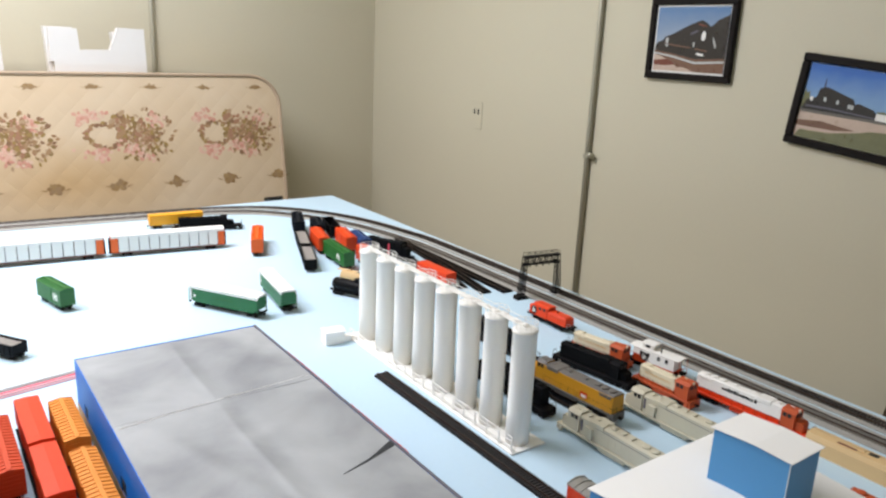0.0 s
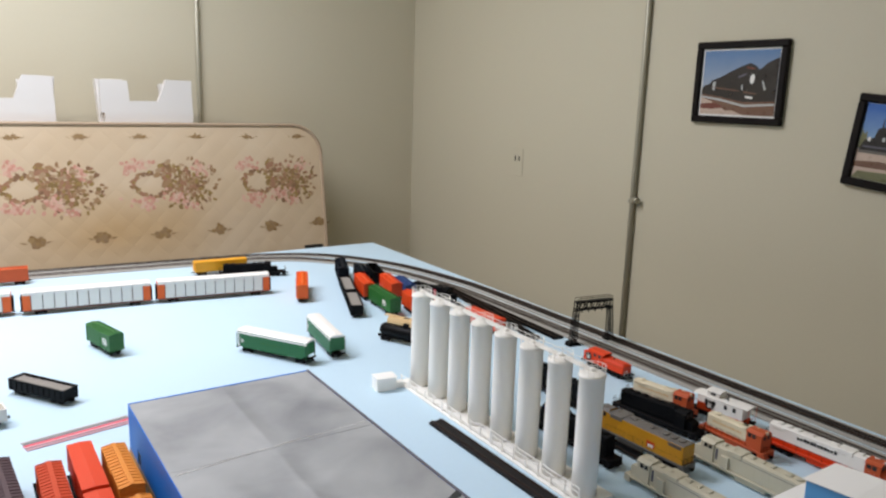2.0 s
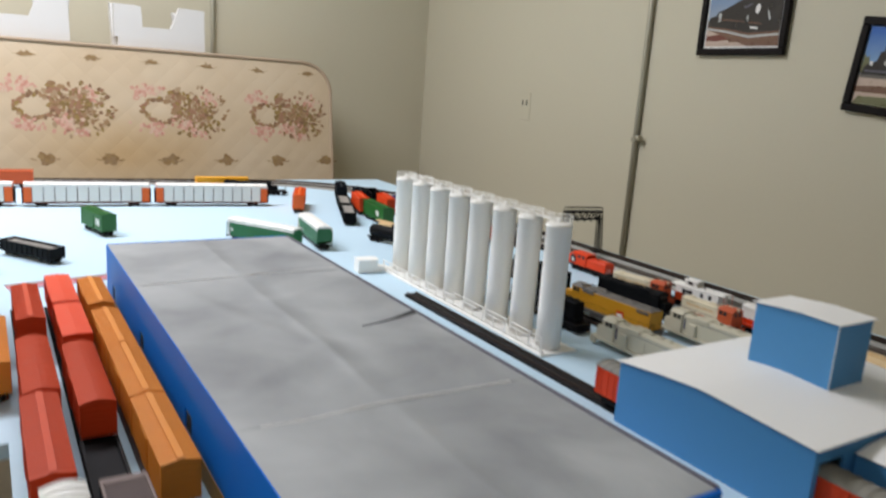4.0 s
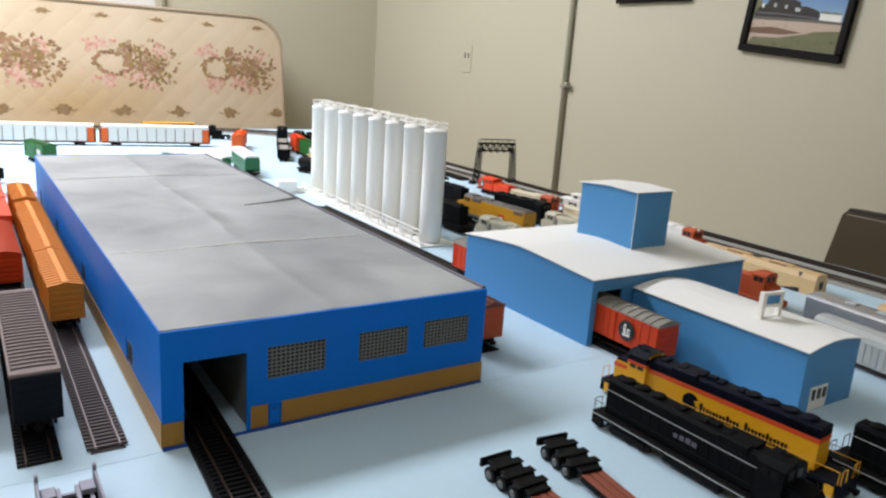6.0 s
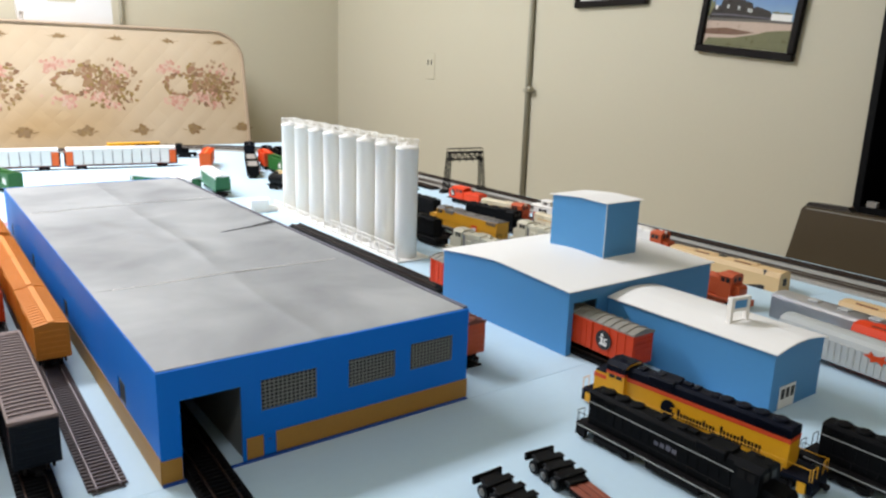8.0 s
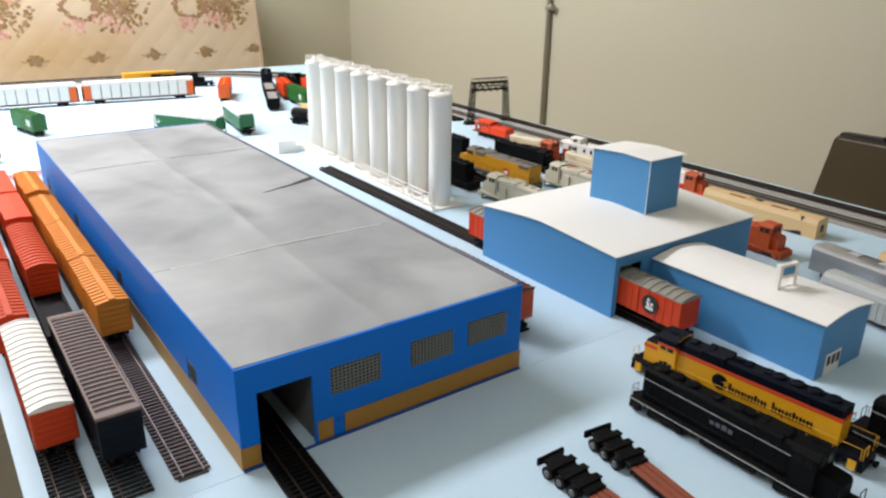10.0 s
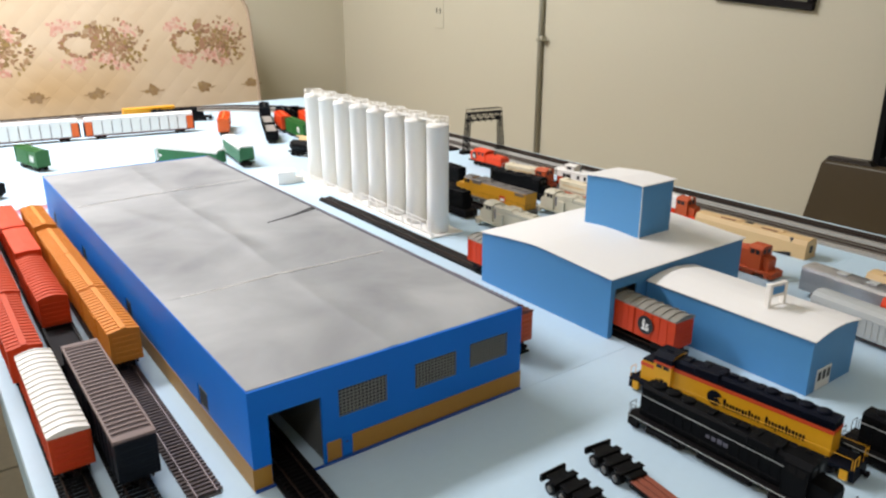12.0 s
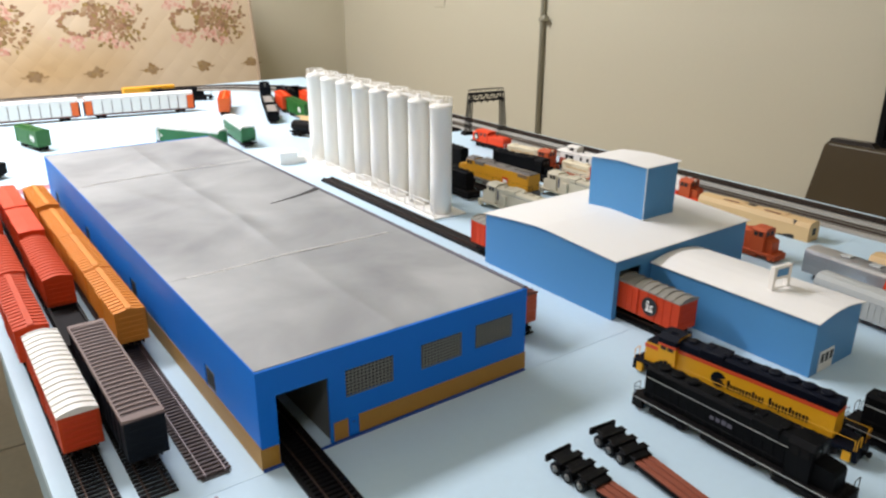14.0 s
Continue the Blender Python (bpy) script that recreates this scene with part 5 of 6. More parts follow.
def plant():
    c = thing("blue_plant_model", "light-blue card factory model with white roofs, tower and office", "model building", pose(0, 0, 0))
    x0, x1, y0, y1, zn, zf, t = 0.484, 0.764, 0.027, 0.281, 0.0810, 0.0775, 0.0025
    crown = [(0.120, 0.0868), (0.146, 0.0882), (0.163, 0.0886), (0.182, 0.0876), (0.222, 0.0843)]  # the bowed ridge, far eave lower than the near one
    for x in (x0, x1 - t):
        part("gable_wall", slab(B(), [(x, y0, 0), (x, y1, 0), (x, y1, zf)] + [(x, y, z) for y, z in crown[::-1]] + [(x, y0, zn)], (t, 0, 0)), M_SKY, c)
    for y, z in ((y0, zn), (y1 - t, zf)):
        part("long_wall", pierced(B(), x0 + t, x1 - t, 0, z, [(0.4925, 0.534, 0, 0.066)], y, y + t, "x"), M_SKY, c)
    part("roof", card_roof(x0 - 0.003, x1 + 0.003, [(y0 - 0.003, zn)] + crown + [(y1 + 0.003, zf)]), M_WHITEROOF, c, "white card roof")
    tw = part_empty("roof_tower", c)
    a0, a1, b0, b1, e = 0.6250, 0.6925, 0.1035, 0.2075, 0.1630
    cap = [(0.130, 0.1643), (0.150, 0.1650), (0.172, 0.1636)]
    part("tower_wall", slab(B(), [(a0, b0, 0.078), (a0, b1, 0.078), (a0, b1, e - 0.003)] + [(a0, y, z) for y, z in cap[::-1]] + [(a0, b0, e)], (a1 - a0, 0, 0)), M_SKY, tw)
    part("tower_roof", card_roof(a0 - 0.0035, a1 + 0.0035, [(b0 - 0.0035, e + 0.0006)] + cap + [(b1 + 0.0035, e - 0.0026)]), M_WHITEROOF, tw, "lifting white card roof")
    part("tower_foot_trim", box(B(), a0 - 0.001, a1 + 0.001, b0 - 0.0012, b0 - 0.0001, 0.0845, 0.0878), M_WHITEROOF, tw)
    part("corner_trim", box(B(), a0 - 0.0003, a0 + 0.0004, b0 - 0.0003, b0 + 0.0004, 0.086, e), M_WHITEROOF, tw)
    of = part_empty("office_wing", c)
    a0, a1, b0, b1, e, r = 0.551, 0.646, -0.198, 0.0245, 0.0655, 0.0725
    mm = (a0 + a1) / 2
    part("office_wall", slab(B(), [(a0, b0, 0), (a1, b0, 0), (a1, b0, e), (mm + 0.010, b0, r - 0.0008), (mm - 0.010, b0, r - 0.0008), (a0, b0, e)], (0, b1 - b0, 0)), M_SKY, of)
    part("office_roof", office_card(a0, a1, b0, b1 - 0.0035, e + 0.0004, r + 0.0004), M_WHITEROOF, of, "white card roof")
    dr = part("office_door", box(B(), 0.568, 0.598, b0 - 0.0008, b0 - 0.0001, 0.001, 0.026), M_WHITE, of, "white double door")
    for a in (0.5705, 0.580, 0.5895):
        part("door_pane", box(B(), a, a + 0.006, b0 - 0.0012, b0 - 0.0008, 0.012, 0.023), M_PLAINDARK, dr)
    sg = part_empty("roof_sign", c)
    at = pose(0.5920, -0.1260, 0.0722, 0, 0, -9)
    for a in (-0.0125, 0.0125):
        part("sign_post", box(B(), a - 0.0021, a + 0.0021, -0.0032, 0.0032, 0, 0.0290, 0.0003), M_WHITE, sg, at=at)
    part("sign_board", box(B(), -0.0104, 0.0104, -0.0026, 0.0026, 0.0125, 0.0288, 0.0003), M_WHITE, sg, at=at)
    part("sign_face", box(B(), -0.0090, 0.0090, -0.0031, -0.0026, 0.0165, 0.0255), M_SKY, sg, "small blue plain sign face", at=at)
    part("sign_foot", box(B(), -0.0104, 0.0104, -0.0020, 0.0020, 0, 0.0022), M_WHITE, sg, at=at)



plant()


def silos():
    c = thing("silo_row", "row of eight tall white model silos on a base plate", "silos", pose(0.5733, 0.5202, 0, 0, 0, -1.04) @ Matrix.Diagonal((1.0, 0.985, 1.03, 1.0)) @ pose(-0.5695, -0.498, 0))
    part("base_plate", box(B(), 0.534, 0.606, 0.468, 1.044, 0, 0.003, 0.0005), M_PRINT, c)
    me_s = mesh_of(lathe(B(), [(0.0198, 0.003), (0.0198, 0.06), (0.0197, 0.12), (0.0198, 0.188), (0.0210, 0.189), (0.0210, 0.192), (0.018, 0.1945), (0.006, 0.197)], 40), M_PRINT, "silo")
    bm = B()
    n = 14
    for i in range(n):
        a, b = 2 * math.pi * i / n, 2 * math.pi * (i + 1) / n
        for z in (0.199, 0.206):
            rod(bm, (0.0196 * math.cos(a), 0.0196 * math.sin(a), z), (0.0196 * math.cos(b), 0.0196 * math.sin(b), z), 0.00045, 5)
        rod(bm, (0.0196 * math.cos(a), 0.0196 * math.sin(a), 0.191), (0.0196 * math.cos(a), 0.0196 * math.sin(a), 0.206), 0.00045, 5)
    me_r = mesh_of(bm, M_PRINT, "silo_railing")
    me_h = mesh_of(lathe(B(), [(0.005, 0.196), (0.005, 0.201), (0.003, 0.2025)], 12), M_PRINT, "silo_hatch")
    for k in range(8):
        y = 0.498 + k * 0.0725
        s = part("silo", me_s, M_PRINT, c, at=pose(0.5695, y, 0, 0, 0, 17 * k))
        part("railing", me_r, M_PRINT, s)
        part("hatch", me_h, M_PRINT, s)
    part("catwalk", box(B(), 0.563, 0.576, 0.50, 1.006, 0.1975, 0.1985), M_PRINT, c)
    bm = B()
    for s in (0.563, 0.576):
        rod(bm, (s, 0.50, 0.206), (s, 1.006, 0.206), 0.0005, 5)
    part("catwalk_rail", bm, M_PRINT, c)
    for k in range(18):
        y = 0.474 + k * 0.0325
        part("fence_post", box(B(), 0.5365, 0.5385, y - 0.001, y + 0.001, 0.003, 0.0215), M_PRINT, c)
    for z in (0.012, 0.021):
        part("fence_rail", rod(B(), (0.5375, 0.474, z), (0.5375, 1.0265, z), 0.0008, 6), M_PRINT, c)
    part("hand_rail", bent(B(), [(0.5375, 0.474, 0.0285), (0.5375, 0.70, 0.0285), (0.5375, 0.735, 0.0275), (0.5375, 0.752, 0.0215)], 0.0008, 6), M_PRINT, c)
    for k in range(9):
        part("rail_post", box(B(), 0.5367, 0.5383, 0.4732 + k * 0.0325, 0.4748 + k * 0.0325, 0.0216, 0.0285), M_PRINT, c)
    part("kerb_strip", box(B(), 0.5405, 0.5440, 0.474, 1.0265, 0.003, 0.0065), M_PRINT, c)
    sh = thing("silo_shed", "small white plastic shed beside the silos", "model shed", pose(0.508, 1.040, 0, 0, 0, -8))
    part("shed_body", box(B(), -0.021, 0.021, -0.016, 0.016, 0, 0.028, 0.0006), M_PRINT, sh)
    part("shed_roof", slab(B(), [(-0.0225, -0.0175, 0.0281), (-0.0225, 0, 0.0312), (-0.0225, 0.0175, 0.0281)], (0.045, 0, 0)), M_PRINT, sh)
    part("shed_duct", box(B(), 0.022, 0.040, -0.010, 0.005, 0.0, 0.013, 0.0006), M_PRINT, sh)


silos()


def signal_bridge():
    c = thing("signal_bridge", "black lattice signal bridge spanning the model tracks", "signal bridge", pose(1.112, 1.049, 0, 0, 0, -9) @ Matrix.Diagonal((0.92, 1, 0.96, 1)))
    for s in (-1, 1):
        x = s * 0.061
        lg = part("footing", slab(B(), [(x - 0.02, -0.014, 0), (x + 0.02, -0.014, 0), (x + 0.013, -0.009, 0.008), (x - 0.013, -0.009, 0.008)], (0, 0.022, 0)), M_BLACK, c)
        bm = B()
        for dx, top in ((-0.009, -0.005 - s * 0.007), (0.009, 0.005 - s * 0.007)):
            for dy in (-0.005, 0.005):
                rod(bm, (x + dx, dy, 0.006), (x + top, dy, 0.112), 0.0014, 6)
        for k in range(6):
            z0, z1 = 0.010 + k * 0.015, 0.010 + (k + 1) * 0.015
            f0, f1 = 0.009 - 0.004 * (z0 / 0.1), 0.009 - 0.004 * (z1 / 0.1)
            for dy in (-0.005, 0.005):
                rod(bm, (x - f0 - s * 0.07 * z0, dy, z0), (x + f1 - s * 0.07 * z1, dy, z1), 0.0010, 5)
                rod(bm, (x + f0 - s * 0.07 * z0, dy, z0), (x - f1 - s * 0.07 * z1, dy, z1), 0.0010, 5)
        part("lattice_leg", bm, M_BLACK, c)
    bm = B()
    for dy in (-0.005, 0.005):
        for z in (0.0935, 0.113):
            rod(bm, (-0.060, dy, z), (0.060, dy, z), 0.0019, 6)
        for k in range(10):
            x = -0.054 + k * 0.0108
            rod(bm, (x, dy, 0.0935 if k % 2 else 0.113), (x + 0.0108, dy, 0.113 if k % 2 else 0.0935), 0.0015, 5)
    part("truss", bm, M_BLACK, c)
    part("walkway", box(B(), -0.060, 0.060, -0.0065, 0.0065, 0.1150, 0.1160), M_BLACK, c)
    for k in range(5):
        part("signal_head", box(B(), -0.045 + k * 0.0215, -0.041 + k * 0.0215, -0.0085, -0.0070, 0.0880, 0.0950, 0.0004), M_BLACK, c)
    bm = B()
    for dy in (-0.006, 0.006):
        rod(bm, (-0.057, dy, 0.125), (0.057, dy, 0.125), 0.0008, 5)
        for k in range(7):
            x = -0.057 + 0.019 * k
            rod(bm, (x, dy, 0.1152), (x, dy, 0.125), 0.0008, 5)
    part("guard_rail", bm, M_BLACK, c)


signal_bridge()

# ---- tracks on the table ----
track("dark main-line track curving round the table edge", [(1.170, -0.7901), (1.172, 0.4122), (1.176, 1.4779), (1.156, 1.7524), (1.0896, 2.0195), (0.9545, 2.2303), (0.769, 2.3384), (0.4118, 2.3865), (-1.1547, 2.4961)], M_TIEGREY, M_RAILDK, M_BED, bedw=0.027, curve=True)
track("inner main-line track on grey roadbed", [(1.102, -0.7916), (1.104, 0.4129), (1.109, 1.4298), (1.0945, 1.6843), (1.0362, 1.9411), (0.9153, 2.1512), (0.7491, 2.2732), (0.4116, 2.3246), (-1.1552, 2.4316)], M_TIETAN, M_RAILDK, M_BED, bedw=0.030, curve=True)
track("dark yard lead track branching off the curve", [(1.0839, 1.6951), (1.0639, 1.4826), (1.0294, 1.2804), (0.9998, 1.1285)], M_TIEBLK, M_RAILDK, M_TIEBLK, 0.0155, curve=True)
track("dark ladder track fanning into the yard", [(1.0691, 1.5942), (1.0345, 1.3922), (0.9707, 1.1906)], M_TIEBLK, M_RAILDK, curve=True)
track("dark ladder track fanning into the yard", [(1.074, 1.6346), (1.0686, 1.4316), (1.056, 1.1065)], M_TIEBLK, M_RAILDK, M_TIEBLK, 0.0155, curve=True)
track("grey turnout track on pale roadbed", [(1.0208, 1.6573), (0.9862, 1.4551), (0.9369, 1.2733)], M_TIEGREY, M_RAILDK, M_BED, 0.018, curve=True)
# no raised bed here, only a thin dark strip between the ties
track("bare brown siding track beside the warehouse", [(-0.0367, 0.0164), (-0.0321, 0.9703)], M_TIE, M_RAIL, M_TIEGREY, 0.0126, lead=0.006, bedh=0.0008)
track("dark siding track under the boxcars", [(-0.0841, 0.0164), (-0.0795, 0.9715)], M_TIEBLK, M_RAILDK)
track("dark siding track near the table edge", [(-0.1265, 0.0037), (-0.1264, 0.9726)], M_TIEBLK, M_RAILDK)
track("black track running into the warehouse door", [(0.0133, -0.5221), (0.0355, -0.0487), (0.0391, 0.0564), (0.0444, 0.4236), (0.0476, 0.8951)], M_TIEBLK, M_RAILDK, M_TIEBLK, 0.0185)
track("dark track alongside the silos", [(0.5118, 0.8484), (0.5118, 0.3154)], M_TIEGREY, M_RAILDK, M_TIEBLK, 0.0145)
# solid black bed stands in for the shadow under the boxcar
track("track through the plant, blackened for shade under the boxcar", [(0.5118, 0.3148), (0.512, 0.0252), (0.5125, -0.0474)], M_TIEBLK, M_RAILDK, M_TIEBLK, 0.0155)
track("track hidden beside the warehouse wall", [(0.3651, 0.0584), (0.3662, 0.3164)], M_TIEBLK, M_RAILDK)
track("dark yard track under the locomotives", [(0.7427, 0.4372), (0.7439, 0.7766)], M_TIEBLK, M_RAILDK)
mast = thing("signal_mast", "thin red model signal mast beside the curve", "signal", pose(0.911, 1.470, 0))
part("mast_foot", box(B(), -0.005, 0.005, -0.005, 0.005, 0, 0.003), M_BLACK, mast)
part("mast_post", box(B(), -0.002, 0.002, -0.002, 0.002, 0.003, 0.062), M_PINK, mast)


# ---- rolling stock on the table ----
RT = 0.0045  # rail top


def along_y(x, y0, y1, z=RT, skew=0.0):
    return pose(x, (y0 + y1) / 2, z, 0, 0, 90 + skew), y1 - y0


def put_boxcar(x, y0, y1, label, skew=0.0, z=RT, **kw):
    at, L = along_y(x, y0, y1, z, skew)
    return boxcar(at, label, L=L, **kw)


put_boxcar(-0.1240, 0.1035, 0.2905, "red boxcar with a bowed white ribbed roof", body=M_RED, roof=M_WHITE, style="ribbed", ends=M_ICRED)
put_boxcar(-0.1293, 0.3073, 0.4833, "oxide-red boxcar with running board", body=M_RED, style="walk")
put_boxcar(-0.1258, 0.4948, 0.6675, "oxide-red boxcar with ribbed roof", body=M_RED, style="ribbed")
put_boxcar(-0.1224, 0.743, 0.914, "oxide-red boxcar with running board", body=M_RED, style="walk")
put_boxcar(-0.0805, 0.0555, 0.2780, "dark boxcar with grey-brown ribbed roof", body=M_NAVY, roof=M_GROOVE, style="flat", ends=M_NAVY, W=0.0345, ribs=27, ribm=M_ROOFRIB)
put_boxcar(-0.1800, 0.792, 0.972, "maroon-brown boxcar near the table edge", skew=3.5, body=M_PURPLE, style="walk", z=0.0)
put_boxcar(-0.168, 0.602, 0.778, "weathered orange boxcar near the table edge", body=M_ORANGE, style="walk", z=0.0, group="orange boxcars")
put_boxcar(-0.0790, 0.444, 0.628, "oxide-red boxcar with ribbed roof", body=M_RED, style="ribbed")
put_boxcar(-0.0755, 0.6580, 0.7965, "bright red boxcar with shallow roof ribs", body=M_RED, roof=M_REDBRT, style="smooth")
put_boxcar(-0.0755, 0.8080, 0.9600, "bright red smooth-roofed boxcar", body=M_REDBRT, roof=M_REDBRT, style="smooth")
for a, b in ((0.289, 0.4410), (0.4480, 0.6030), (0.6075, 0.7550), (0.7870, 0.9280)):
    put_boxcar(-0.0320, a, b, "weathered orange boxcar with running board", body=M_ORANGE, style="walk", group="orange boxcars")
for a, b in ((0.0584, 0.2124),):
    put_boxcar(0.3654, a, b, "rust-orange boxcar beside the warehouse", body=M_RUST, roof=M_DECK, style="walk", group="rust boxcars")


def ic_emblem(c, w, h, x=-0.034, z=0.031, r=0.0118, proud=0.0018):
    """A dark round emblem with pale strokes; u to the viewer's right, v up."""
    for s in (-1, 1):
        y = s * (w + proud)
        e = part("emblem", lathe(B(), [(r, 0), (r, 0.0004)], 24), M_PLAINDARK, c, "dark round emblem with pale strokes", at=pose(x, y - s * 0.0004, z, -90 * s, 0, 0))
        q = r / 0.0118 * 0.86
        for u0, u1, v0, v1 in ((-0.0042, -0.0008, 0.0046, 0.0082), (-0.0042, -0.0008, -0.0050, 0.0030), (-0.0060, -0.0042, 0.0008, 0.0030), (-0.0064, 0.0066, -0.0076, -0.0050),
                               (0.0014, 0.0036, -0.0050, 0.0030), (0.0036, 0.0066, 0.0008, 0.0030), (0.0048, 0.0066, -0.0050, -0.0022)):
            part("emblem_stroke", box(B(), *sorted((-s * u0 * q, -s * u1 * q)), *sorted((-s * v0 * q, -s * v1 * q)), 0.0004, 0.0008), M_WHITE, e)


put_boxcar(0.5125, -0.0650, 0.0880, "orange-red boxcar with grey roof leaving the plant", body=M_ICRED, roof=M_GREYROOF, style="ribbed", emblem=ic_emblem, skew=-1)
put_boxcar(0.5121, 0.187, 0.3315, "red boxcar entering the plant", body=M_REDBRT, roof=M_GREYROOF, style="ribbed")


def heading(x0, y0, x1, y1, z=0.0):
    """A pose midway between two points, facing the second, and the distance."""
    return pose((x0 + x1) / 2, (y0 + y1) / 2, z, 0, 0, math.degrees(math.atan2(y1 - y0, x1 - x0))), math.hypot(x1 - x0, y1 - y0)


def bn_emblem(c, w, h):
    for s in (-1, 1):
        bm = B()
        for x, z0, z1 in ((0.030, 0.024, 0.040), (0.036, 0.030, 0.040), (0.040, 0.024, 0.036), (0.046, 0.024, 0.040)):
            box(bm, -x - 0.0022, -x + 0.0022, *sorted((s * (w + 0.0006), s * (w + 0.0010))), z0, z1)
        part("emblem", bm, M_WHITE, c, "white angular emblem")


# far part of the table
autorack(heading(0.2527, 1.9029, 0.5655, 1.8585)[0], "white autorack car with orange end panels")
autorack(heading(-0.0799, 1.9384, 0.2385, 1.9057)[0], "white autorack car with orange end panels")
autorack(heading(-0.4184, 1.9871, -0.0943, 1.9475)[0], "white autorack car with orange end panels")
a, L = heading(0.0739, 1.4944, 0.0438, 1.6116); boxcar(a, "small green boxcar standing on the bare table", L=L, body=M_GREENB, style="walk", emblem=bn_emblem)
a, L = heading(-0.1322, 1.3827, -0.0502, 1.2624); gondola(a, "black gondola car with a grey load", L=L, load=M_LOADGREY)
a, L = heading(0.3334, 1.4087, 0.4353, 1.2456); hopper(a, "green covered hopper with white roof", L=L)
a, L = heading(0.5004, 1.2456, 0.524, 1.4316); hopper(a, "green covered hopper with white roof", L=L)
a, L = heading(0.6107, 1.7093, 0.6766, 1.8654); boxcar(a, "bright orange boxcar on the bare table", L=L, body=M_ORBRIGHT, style="walk")
a, L = heading(0.682, 1.503, 0.735, 1.645); gondola(a, "black open car with a grey load", L=L, load=M_LOADGREY, top=0.036)
a, L = heading(0.741, 1.662, 0.797, 1.815); gondola(a, "black open car with a grey load", L=L, load=M_LOADGREY, top=0.036)
a, L = heading(0.858, 1.802, 0.896, 1.912); boxcar(a, "small black boxcar behind an orange one", L=L, body=M_NAVY, roof=M_NAVY, style="walk", top=0.048)
a, L = heading(0.8066, 1.8406, 0.8619, 1.9808); boxcar(a, "black boxcar with grey roof", L=L, body=M_NAVY, roof=M_NAVY, style="walk", top=0.056)
a, L = heading(0.793, 1.642, 0.826, 1.770); boxcar(a, "bright orange boxcar on the bare table", L=L, body=M_REDOR, style="walk")
a, L = heading(0.9092, 1.7948, 0.9487, 1.9253); gondola(a, "black open car at the curve", L=L, top=0.04)
a, L = heading(0.8666, 1.6079, 0.8964, 1.7342); boxcar(a, "bright orange boxcar on the bare table", L=L, body=M_REDOR, style="walk")


a, L = heading(0.7818, 1.4681, 0.796, 1.6211); boxcar(a, "bright green boxcar with white emblem", L=L, body=M_GREENB, style="walk", emblem=bn_emblem)
a, L = heading(0.8939, 1.571, 0.9187, 1.6822); boxcar(a, "mid-blue boxcar behind the silos", L=L, body=M_CARBLUE, style="walk")
a, L = heading(0.8426, 1.4504, 0.8566, 1.5317); boxcar(a, "bright orange boxcar behind the silos", L=L, body=M_REDOR, style="walk")
a, L = heading(0.6589, 1.3289, 0.7236, 1.1932); tank_car(a, "black tank car behind the silos", L=L)
a, L = heading(0.7214, 1.3883, 0.7605, 1.31); body_shell(a, "cream unpainted plastic shell", L=L, top=0.035)
a, L = heading(0.936, 1.335, 0.940, 1.203); boxcar(a, "bright red smooth-roofed boxcar behind the silos", L=L, body=M_REDBRT, style="smooth", top=0.044)
a, L = heading(0.9233, 1.6208, 0.9813, 1.4553); hood_engine(a, "black locomotive on the yard lead", L=L, group="locomotives", fans=2)
a, L = heading(0.429, 2.1688, 0.5984, 2.1591); boxcar(a, "yellow boxcar near the back track", L=L, body=M_YELBRIGHT, style="smooth", top=0.047)
a, L = heading(0.4907, 2.1086, 0.6941, 2.046); hood_engine(a, "low black locomotive near the back track", L=L, cab_at=0.25, fans=2, hood_top=0.043, cab_top=0.047)
a, L = heading(-0.1845, 2.2931, -0.035, 2.2842); boxcar(a, "rust-red boxcar near the back track", L=L, body=M_RUST, style="walk")
a, L = heading(-0.3351, 2.2968, -0.1897, 2.2881); boxcar(a, "yellow boxcar near the back track", L=L, body=M_YELLOW, style="walk")

# engine yard along the wall side
def faint_marks(c, hx0, hx1, hw, zt, dk, w, m):
    for s in (-1, 1):
        bars(c, hx0 + 0.012, hx1 - 0.012, s * (hw + 0.0001), zt - 0.013, 0.0045, 12, random.Random(6), m, side=s)


